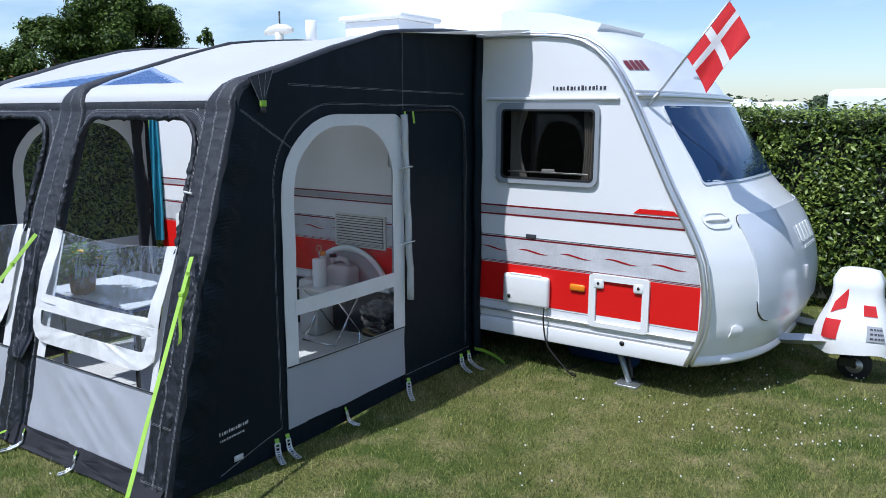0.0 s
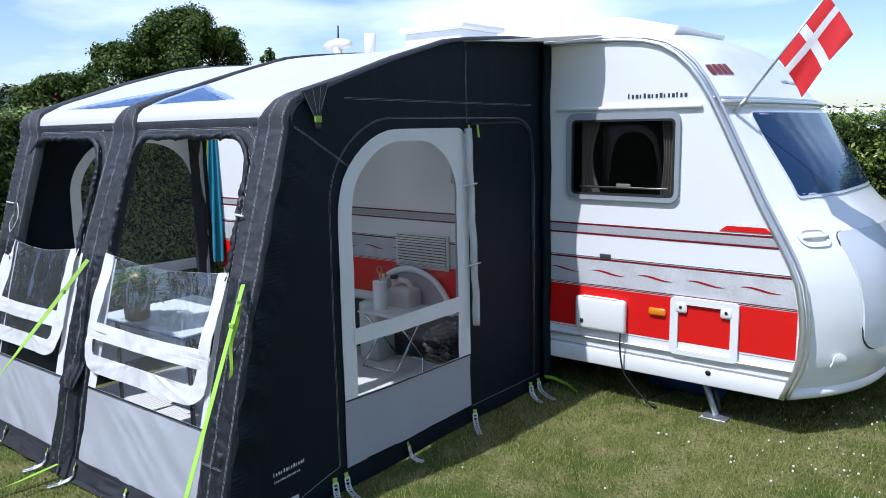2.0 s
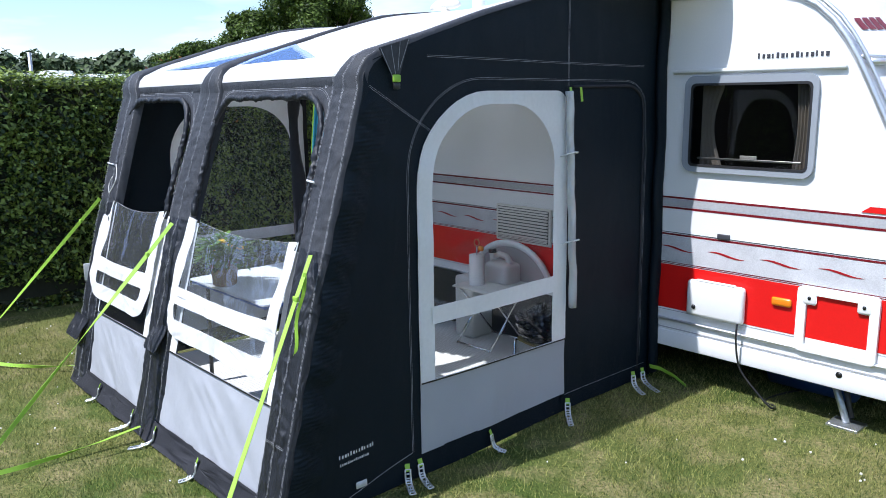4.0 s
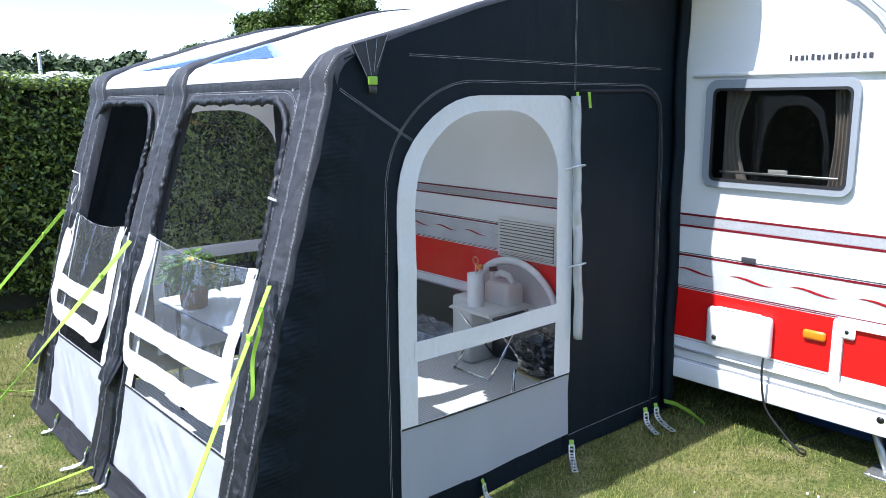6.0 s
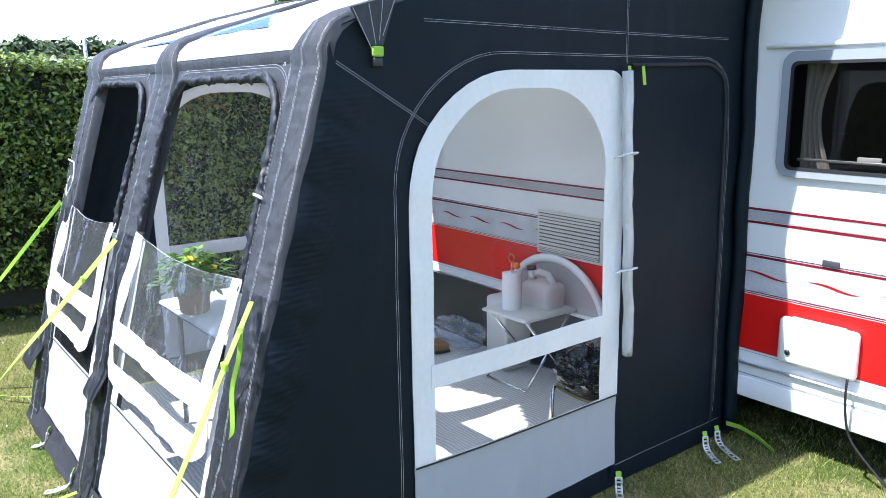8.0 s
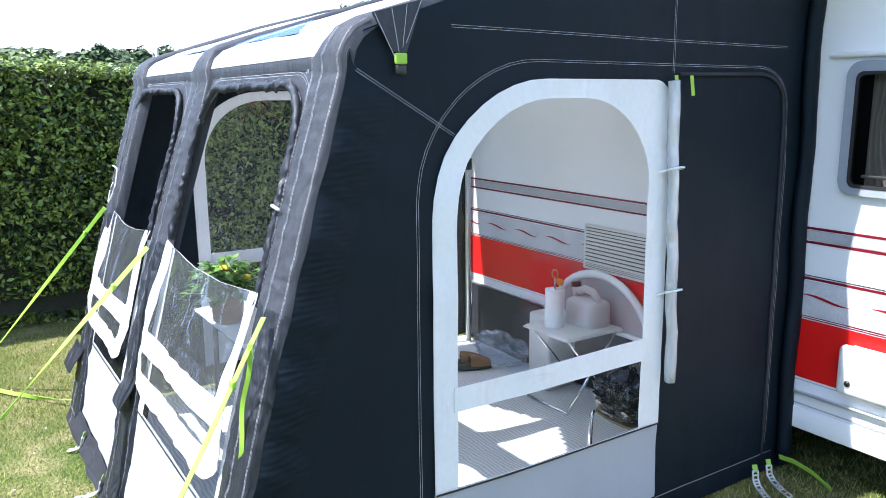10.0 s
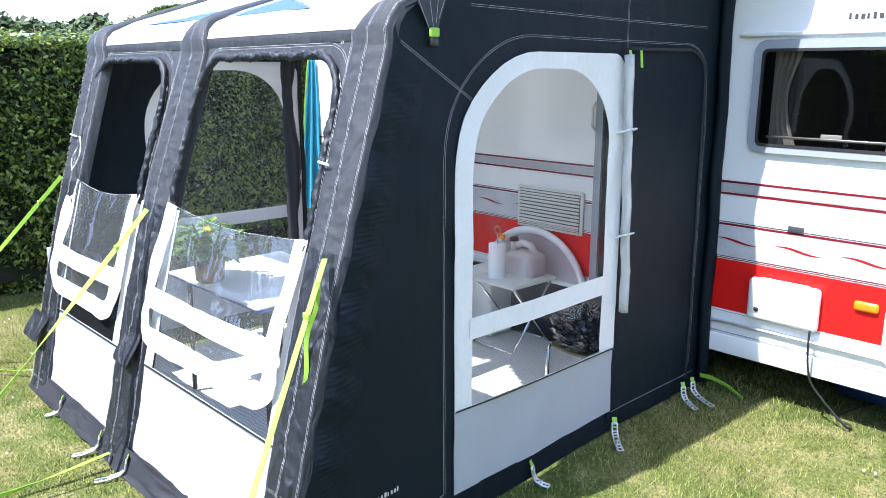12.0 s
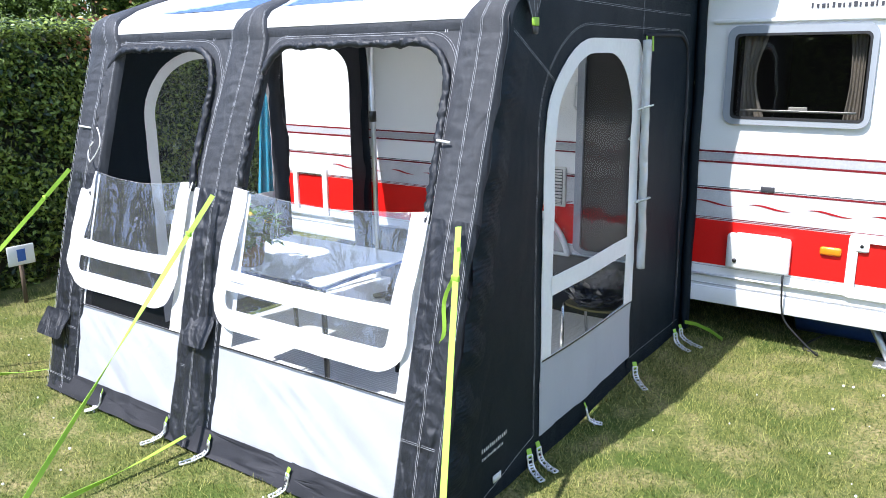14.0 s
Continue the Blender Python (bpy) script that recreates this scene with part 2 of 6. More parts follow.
def ground_material():
    m = bpy.data.materials.new("mown lawn")
    m.use_nodes = True
    n, l = m.node_tree.nodes, m.node_tree.links
    p = n["Principled BSDF"]
    p.inputs["Roughness"].default_value = 0.9
    p.inputs["Specular IOR Level"].default_value = 0.15
    tc = n.new("ShaderNodeTexCoord")
    col = None
    for scale, lo, hi, a, b in ((0.9, 0.38, 0.66, (0.070, 0.112, 0.020), (0.21, 0.20, 0.066)), (4.5, 0.45, 0.72, None, (0.34, 0.28, 0.14)), (55, 0.35, 0.75, None, (0.050, 0.078, 0.016))):
        t = n.new("ShaderNodeTexNoise")
        t.inputs["Scale"].default_value, t.inputs["Detail"].default_value = scale, 6
        l.new(tc.outputs["Object"], t.inputs["Vector"])
        r = n.new("ShaderNodeMapRange")
        r.inputs["From Min"].default_value, r.inputs["From Max"].default_value = lo, hi
        l.new(t.outputs["Fac"], r.inputs["Value"])
        mx = n.new("ShaderNodeMixRGB")
        l.new(r.outputs["Result"], mx.inputs["Fac"])
        if col is None:
            mx.inputs["Color1"].default_value = (*a, 1)
        else:
            l.new(col, mx.inputs["Color1"])
        mx.inputs["Color2"].default_value = (*b, 1)
        col = mx.outputs["Color"]
    l.new(col, p.inputs["Base Color"])
    bt = n.new("ShaderNodeTexNoise")
    bt.inputs["Scale"].default_value, bt.inputs["Detail"].default_value = 60, 5
    l.new(tc.outputs["Object"], bt.inputs["Vector"])
    b = n.new("ShaderNodeBump")
    b.inputs["Strength"].default_value, b.inputs["Distance"].default_value = 0.9, 0.03
    l.new(bt.outputs["Fac"], b.inputs["Height"])
    l.new(b.outputs["Normal"], p.inputs["Normal"])
    return m


def rug_material():
    m = bpy.data.materials.new("striped grey awning carpet")
    m.use_nodes = True
    n, l = m.node_tree.nodes, m.node_tree.links
    p = n["Principled BSDF"]
    p.inputs["Roughness"].default_value = 0.95
    tc = n.new("ShaderNodeTexCoord")
    w = n.new("ShaderNodeTexWave")
    w.bands_direction = "Y"
    w.inputs["Scale"].default_value, w.inputs["Distortion"].default_value = 15.0, 7.0
    w.inputs["Detail"].default_value, w.inputs["Detail Scale"].default_value = 2, 0.6
    l.new(tc.outputs["Object"], w.inputs["Vector"])
    r = n.new("ShaderNodeValToRGB")
    r.color_ramp.elements[0].color, r.color_ramp.elements[1].color = (0.52, 0.51, 0.49, 1), (0.72, 0.71, 0.68, 1)
    l.new(w.outputs["Color"], r.inputs["Fac"])
    l.new(r.outputs["Color"], p.inputs["Base Color"])
    b = n.new("ShaderNodeBump")
    b.inputs["Strength"].default_value, b.inputs["Distance"].default_value = 0.3, 0.004
    l.new(w.outputs["Color"], b.inputs["Height"])
    l.new(b.outputs["Normal"], p.inputs["Normal"])
    return m


LAWN, RUG = ground_material(), rug_material()


# ---- building helpers ----
def finish(ob, material_, smooth=True):
    ob.data.materials.append(material_)
    if smooth:
        ob.data.polygons.foreach_set("use_smooth", [True] * len(ob.data.polygons))
    return ob


def part(name, bm, material_, parent=None, label="", smooth=True, thick=0.0, sharp=None):
    """Links a bmesh as one mesh object under a thing or a part."""
    me = bpy.data.meshes.new(name)
    bmesh.ops.recalc_face_normals(bm, faces=bm.faces[:]) if len(bm.faces) < 4000 else None
    if sharp:
        for e in bm.edges:
            if len(e.link_faces) == 2 and e.calc_face_angle(0) > radians(sharp):
                e.smooth = False
    if thick:
        for e in bm.edges:
            if len(e.link_faces) == 1:
                e.smooth = False
    bm.to_mesh(me)
    bm.free()
    ob = new(name, me)
    finish(ob, material_, smooth)
    if parent:
        ob.parent = parent
    if thick:
        so = ob.modifiers.new("thickness", "SOLIDIFY")
        so.thickness, so.offset = thick, 0.0
    return tagged(ob, label)


def thing(name, label, category, at=(0, 0, 0), group="", kind=""):
    e = new(name)
    e.empty_display_size = 0.1
    e.location = at
    return tagged(e, label, category, group, kind)


def settle(root, place):
    """Brings a thing drawn on plain axes to the proportions it has as pitched."""
    for ob in root.children_recursive:
        if ob.type != "MESH":
            continue
        at = np.array(ob.location)
        me = ob.data
        co = np.empty(len(me.vertices) * 3)
        me.vertices.foreach_get("co", co)
        me.vertices.foreach_set("co", (place(co.reshape(-1, 3) + at) - at).ravel())
        me.update()


def box(x0, x1, y0, y1, z0, z1, bevel=0.0, seg=2, bm=None):
    own = bmesh.new()
    bmesh.ops.create_cube(own, size=1.0, matrix=Matrix.Translation(((x0 + x1) / 2, (y0 + y1) / 2, (z0 + z1) / 2)) @ Matrix.Diagonal((x1 - x0, y1 - y0, z1 - z0, 1)))
    if bevel:
        bmesh.ops.bevel(own, geom=own.edges[:], offset=bevel, segments=seg, profile=0.5, affect="EDGES")
    if bm is None:
        return own
    tmp = bpy.data.meshes.new("tmp")
    own.to_mesh(tmp)
    own.free()
    bm.from_mesh(tmp)
    bpy.data.meshes.remove(tmp)
    return bm


def tube(points, radius, n=8, bm=None, flat=1.0, wobble=0.0, caps=True, side=None):
    """A swept round or flattened section along points; radius may be a function of 0..1."""
    bm = bm or bmesh.new()
    pts = [Vector(p) for p in points]
    rings = []
    for i, p in enumerate(pts):
        d = (pts[min(i + 1, len(pts) - 1)] - pts[max(i - 1, 0)]).normalized()
        ref = Vector(side) if side else (Vector((0, 0, 1)) if abs(d.z) < 0.9 else Vector((1, 0, 0)))
        a = (ref - d * ref.dot(d)).normalized()
        b = d.cross(a)
        r = radius(i / max(1, len(pts) - 1)) if callable(radius) else radius
        ring = []
        for k in range(n):
            t = 2 * math.pi * k / n
            w = 1 + (wobble * noise.noise(Vector((p.x * 40 + k, p.y * 40, p.z * 40))) if wobble else 0)
            ring.append(bm.verts.new(p + (a * math.cos(t) + b * math.sin(t) * flat) * r * w))
        rings.append(ring)
    for r0, r1 in zip(rings, rings[1:]):
        for k in range(n):
            bm.faces.new((r0[k], r0[(k + 1) % n], r1[(k + 1) % n], r1[k]))
    if caps:
        bm.faces.new(rings[0][::-1])
        bm.faces.new(rings[-1])
    return bm


def ribbon(points, width, across, bm=None):
    """A narrow flat strip along points; across is the direction of its width."""
    bm = bm or bmesh.new()
    a = Vector(across).normalized() * width / 2
    prev = None
    for p in points:
        p = Vector(p)
        cur = (bm.verts.new(p - a), bm.verts.new(p + a))
        if prev:
            bm.faces.new((prev[0], cur[0], cur[1], prev[1]))
        prev = cur
    return bm


def seam(points, normal, width=0.004, gap=0.0, bm=None):
    """Stitch lines lying on a surface with that normal; gap gives a double row. A list as bm gets a bmesh for each row."""
    nrm = Vector(normal).normalized()
    pts = [Vector(p) for p in points]
    single = isinstance(bm, list)
    rows = bm if single else None
    bm = bmesh.new() if single or bm is None else bm
    for off in ((-gap / 2, gap / 2) if gap else (0.0,)):
        prev = None
        if single:
            bm = bmesh.new()
            rows.append(bm)
        for i, p in enumerate(pts):
            d = (pts[min(i + 1, len(pts) - 1)] - pts[max(i - 1, 0)]).normalized()
            a = d.cross(nrm).normalized()
            c = p + a * off + nrm * 0.003
            cur = (bm.verts.new(c - a * width / 2), bm.verts.new(c + a * width / 2))
            if prev:
                bm.faces.new((prev[0], cur[0], cur[1], prev[1]))
            prev = cur
    return bm


def rounded(poly, radii, n=7):
    """A polygon with rounded corners."""
    out = []
    m = len(poly)
    for i, (p, r) in enumerate(zip(poly, radii)):
        p = Vector(p)
        a, b = Vector(poly[i - 1]) - p, Vector(poly[(i + 1) % m]) - p
        if r <= 0:
            out.append(tuple(p))
            continue
        a, b = a.normalized(), b.normalized()
        half = a.angle(b) / 2
        cut = min(r / math.tan(half), 1e9)
        s, e = p + a * cut, p + b * cut
        c = p + (a + b).normalized() * (r / math.sin(half))
        v0, v1 = s - c, e - c
        ang = v0.angle(v1)
        for k in range(n + 1):
            f = k / n
            w = (v0 * math.sin((1 - f) * ang) + v1 * math.sin(f * ang)) / math.sin(ang)
            out.append(tuple(c + w))
    return out


def reach(poly, c, ang):
    """How far a ray from c goes before it leaves the polygon."""
    dx, dy = math.cos(ang), math.sin(ang)
    best = None
    for i in range(len(poly)):
        x0, y0 = poly[i - 1][0] - c[0], poly[i - 1][1] - c[1]
        x1, y1 = poly[i][0] - c[0], poly[i][1] - c[1]
        ex, ey = x1 - x0, y1 - y0
        det = dx * -ey + dy * ex
        if abs(det) < 1e-12:
            continue
        t = (x0 * -ey + y0 * ex) / det
        u = (dx * y0 - dy * x0) / det
        if t > 0 and -1e-6 <= u <= 1 + 1e-6 and (best is None or t > best):
            best = t
    return best or 0.0


def angles(c, *polys, n=72):
    got = [2 * math.pi * k / n - math.pi for k in range(n)]
    for poly in polys:
        got += [math.atan2(y - c[1], x - c[0]) for x, y in poly]
    got.sort()
    out = []
    for a in got:
        if not out or a - out[-1] > 1e-4:
            out.append(a)
    return out


def sheet(outer, inner, c, k, fmap, bm=None, n=72):
    """The cloth between two outlines round c (inner None: a full sheet), mapped to space by fmap(u, v)."""
    bm = bm or bmesh.new()
    ang = angles(c, outer, *([inner] if inner else []), n=n)
    rows = []
    for a in ang:
        ro = reach(outer, c, a)
        ri = reach(inner, c, a) if inner else 0.0
        row = []
        for i in range(k + 1):
            if not inner and i == 0:
                row.append(None)
                continue
            r = ri + (ro - ri) * i / k
            row.append(bm.verts.new(fmap(c[0] + math.cos(a) * r, c[1] + math.sin(a) * r)))
        rows.append(row)
    mid = None if inner else bm.verts.new(fmap(*c))
    for r0, r1 in zip(rows, rows[1:] + rows[:1]):
        for i in range(k):
            if r0[i] is None:
                bm.faces.new((mid, r0[i + 1], r1[i + 1]))
            else:
                bm.faces.new((r0[i], r0[i + 1], r1[i + 1], r1[i]))
    return bm


def rect(u0, u1, v0, v1):
    return [(u0, v0), (u1, v0), (u1, v1), (u0, v1)]


def bar(text_width, height, letters, place, right, up, bm=None):
    """A row of plain bars in place of lettering."""
    bm = bm or bmesh.new()
    r, u, p = Vector(right).normalized(), Vector(up).normalized(), Vector(place)
    step = text_width / letters
    for i in range(letters):
        a = p + r * step * i
        w = r * step * (0.55 + 0.15 * ((i * 7) % 3 - 1))
        h = u * height * (1.0 if i % 4 == 0 else 0.8)
        bm.faces.new([bm.verts.new(v) for v in (a, a + w, a + w + h, a + h)])
    return bm


def smooth01(a, b, x):
    t = max(0.0, min(1.0, (x - a) / (b - a)))
    return t * t * (3 - 2 * t)


def ground_z(x, y):
    return 0.012 * noise.noise(Vector((x * 0.7, y * 0.7, 0)))



# ---- ground ----
def build_ground():
    bm = bmesh.new()
    xs = [-400, -120, -50, -25, -14] + [-9 + 0.25 * i for i in range(73)] + [14, 25, 50, 120, 400]
    ys = [-400, -120, -50, -25, -14] + [-9 + 0.25 * i for i in range(73)] + [14, 25, 50, 120, 400]
    grid = [[bm.verts.new((x, y, ground_z(x, y))) for y in ys] for x in xs]
    for a, b in zip(grid, grid[1:]):
        for i in range(len(ys) - 1):
            bm.faces.new((a[i], b[i], b[i + 1], a[i + 1]))
    ob = part("ground", bm, LAWN)
    tagged(ob, "sunlit mown lawn with dry patches and white clover", "lawn", kind="structure")


build_ground()

# ---- awning ----
W = 2.52            # breadth of the awning
EAVE_Y, EAVE_Z = -2.03, 1.93
FOOT_Y = -2.66
ROOF_LINE = [(-2.055, 1.90), (-2.03, 1.94), (-1.99, 1.975), (-1.86, 2.03), (-1.38, 2.19), (-0.98, 2.305), (-0.78, 2.335), (-0.4, 2.37), (0.0, 2.39)]


def fold(a, b, c, amp, f=9.0):
    return amp * (noise.noise(Vector((a * f, b * f, c))) + 0.5 * noise.noise(Vector((a * f * 2.3, b * f * 2.3, c + 7))))


def front(x, z, off=0.0, amp=0.005, seed=0.0):
    """A place on the sloping front, off metres in front of the cloth."""
    y = FOOT_Y + 0.330 * z - 0.03 * math.sin(math.pi * min(1, max(0, z / EAVE_Z)))
    o = off + fold(x, z, seed, amp, 5.0)
    return Vector((x, y - 0.95 * o, z + 0.31 * o))


def near(y, z, off=0.0, amp=0.005, seed=0.0):
    """A place on the awning's side that faces the caravan's front."""
    b = 0.052 * smooth01(-0.55, -1.7, y)
    pull = 0.004 * math.sin((z * 26 + y * 7)) * smooth01(-1.85, -2.35, y + 0.2 * (1 - z)) if amp else 0
    return Vector((b + off + fold(y, z, seed, amp, 4.0) + pull * 1.5, y, z))


def far(y, z, off=0.0, amp=0.005, seed=3.0):
    p = near(y, z, off, amp, seed)
    return Vector((-W - p.x + 0.04 * smooth01(-0.55, -1.7, y), y, z))


SIDE_FRONT = [(-2.64, 0.02), (-0.79, 0.02), (-0.79, 2.33), (-0.98, 2.30), (-1.38, 2.185), (-1.86, 2.025), (-2.0, 1.965), (-2.04, 1.92)]
SIDE_REAR = [(-0.79, 0.02), (-0.01, 0.02), (-0.01, 2.385), (-0.79, 2.33)]
PANEL = rounded([(-1.80, 0.14), (-0.785, 0.14), (-0.785, 1.825), (-1.80, 1.825)], [0, 0, 0.10, 0.42], 10)
WIN_O = rounded([(-1.81, 0.485), (-0.775, 0.485), (-0.775, 1.834), (-1.81, 1.834)], [0, 0, 0.10, 0.43], 10)
WIN_I = rounded([(-1.725, 0.490), (-0.885, 0.490), (-0.885, 1.770), (-1.725, 1.770)], [0, 0, 0.33, 0.36], 10)
WIN_C = (-1.30, 1.15)


def awning_side(parent, place, flip, name, open_door, sh=0.0):
    move = lambda poly: [(y + sh, z) for y, z in poly]
    front_poly = [(y + sh if abs(y + 0.79) < 0.01 else y, z) for y, z in SIDE_FRONT]
    rear_poly = [(y + sh if abs(y + 0.79) < 0.01 else y, z) for y, z in SIDE_REAR]
    wall = part(name, sheet(front_poly, move(PANEL), (-1.30 + sh, 1.10), 10, lambda u, v: place(u, v, 0, 0.008)), NAVY, parent, thick=0.004)
    # lower grey panel and the window above it
    low = move(rect(-1.81, -0.775, 0.135, 0.49))
    part("lower_panel", sheet(low, None, (-1.3 + sh, 0.31), 10, lambda u, v: place(u, v, 0.005, 0.007, 5)), GREYP, wall, "pale grey ripstop fabric panel", thick=0.003)
    part("window_border", sheet(move(WIN_O), move(WIN_I), (WIN_C[0] + sh, WIN_C[1]), 3, lambda u, v: place(u, v, 0.009, 0.005, 2)), WHITEP, wall, "white coated window border", thick=0.003)
    part("window_pane", sheet(move(WIN_I), None, (WIN_C[0] + sh, WIN_C[1]), 8, lambda u, v: place(u, v, 0.006, 0.007, 2)), VINYLF if open_door else VINYL, wall, "clear vinyl pane").visible_shadow = False
    part("window_crossbar", sheet(move(rect(-1.74, -0.87, 0.762 - sh, 0.847 - sh)), None, (-1.3 + sh, 0.805 - sh), 3, lambda u, v: place(u, v, 0.013, 0.006, 8)), WHITEP, wall, "white coated crossbar", thick=0.003)
    part("panel_binding", seam([place(y, 0.487, 0.012, 0.0) for y in np.linspace(-1.81, -0.775, 20)], (flip, 0, 0), 0.008), BLACKP, wall)
    # rear bay: door
    door = rounded([(-0.74, 0.13), (-0.13, 0.13), (-0.13, 1.845), (-0.74, 1.845)], [0, 0, 0.17, 0.02], 8)
    if open_door:
        part("door_frame", sheet(rear_poly, move(rounded([(-0.76, 0.13), (-0.165, 0.13), (-0.165, 1.84), (-0.76, 1.84)], [0, 0, 0.2, 0.02], 8)), (-0.45 + sh, 1.1), 5, lambda u, v: place(u, v, 0, 0.006)), INNER, parent, "dark fabric round an open doorway", thick=0.004)
    else:
        part("door_panel", sheet(SIDE_REAR, None, (-0.4, 1.2), 10, lambda u, v: place(u, v, 0, 0.008)), NAVY, parent, "closed navy fabric door panel", thick=0.004)
    nrm = (flip, 0, 0)
    P = lambda pts: [place(y, z, 0.004, 0.004) for y, z in pts]
    arc = lambda a, b, n=14: [(a[0] + (b[0] - a[0]) * i / n, a[1] + (b[1] - a[1]) * i / n) for i in range(n + 1)]
    bm = []
    seam(P(arc((-1.74, 1.985), (-0.15, 1.972), 30)), nrm, 0.0012, 0.007, bm)
    seam(P(arc((-0.775, 2.33), (-0.775, 1.86), 12)), nrm, 0.0012, 0.007, bm)
    arch = rounded([(-1.857, 0.16), (-1.857, 1.893), (-0.12, 1.887), (-0.10, 1.5)], [0, 0.44, 0.20, 0], 12)
    arch = arc(arch[0], arch[1], 24) + arch[2:14] + arc(arch[13], arch[14], 24) + arch[15:]
    seam(P(arch), nrm, 0.0012, 0.007, bm)
    seam(P(arc((-0.10, 1.5), (-0.10, 0.18), 20)), nrm, 0.0012, 0.009, bm)
    seam(P(arc((-2.03, 1.855), (-1.73, 1.66), 18)), nrm, 0.0012, 0.007, bm)
    seam(P(arc((-0.77, 0.125), (-0.06, 0.125), 20)), nrm, 0.003, 0.0, bm)
    seam(P(arc((-2.30, 0.05), (-1.86, 0.16), 12)), nrm, 0.003, 0.0, bm)
    for row in bm:
        part("stitch_line", row, STITCH, wall, "row of white stitching", smooth=False)
    # crinkled sleeve that wraps the corner beam
    bm = bmesh.new()
    prev = None
    for i in range(421):
        z = 0.03 + 1.81 * i / 420
        ye = FOOT_Y + 0.330 * z - 0.03 * math.sin(math.pi * z / 1.93)
        cur = []
        for j in range(10):
            u = j / 9
            crease = noise.noise(Vector((z * 42 + u * 7, u * 1.2, flip))) + 0.7 * noise.noise(Vector((z * 75 + u * 12, u * 1.5, flip + 3)))
            cur.append(bm.verts.new(place(ye - 0.002 + 0.25 * u, z, (0.013 + crease * 0.015 * smooth01(0.0, 0.3, u)) * (1 - u) ** 1.3 * smooth01(1.84, 1.74, z) - 0.014 * max(0.0, 1 - u / 0.3) ** 2 + 0.007 * (1 - u) - 0.006 * u ** 3, 0.008)))
        if prev:
            for j in range(9):
                bm.faces.new((prev[j], cur[j], cur[j + 1], prev[j + 1]))
        prev = cur
    part("corner_sleeve", bm, NAVY, wall, "crinkled navy sleeve")
    # door edge bindings
    bm = bmesh.new()
    tube([place(y, z, 0.006, 0.003) for y, z in arc((-0.115, 0.1), (-0.135, 1.62), 20) + rounded([(-0.135, 1.62), (-0.15, 1.862), (-0.74, 1.855)], [0, 0.15, 0], 6)[1:]], 0.008, 8, bm, wobble=0.3)
    part("door_piping", bm, INNER, wall)
    return wall


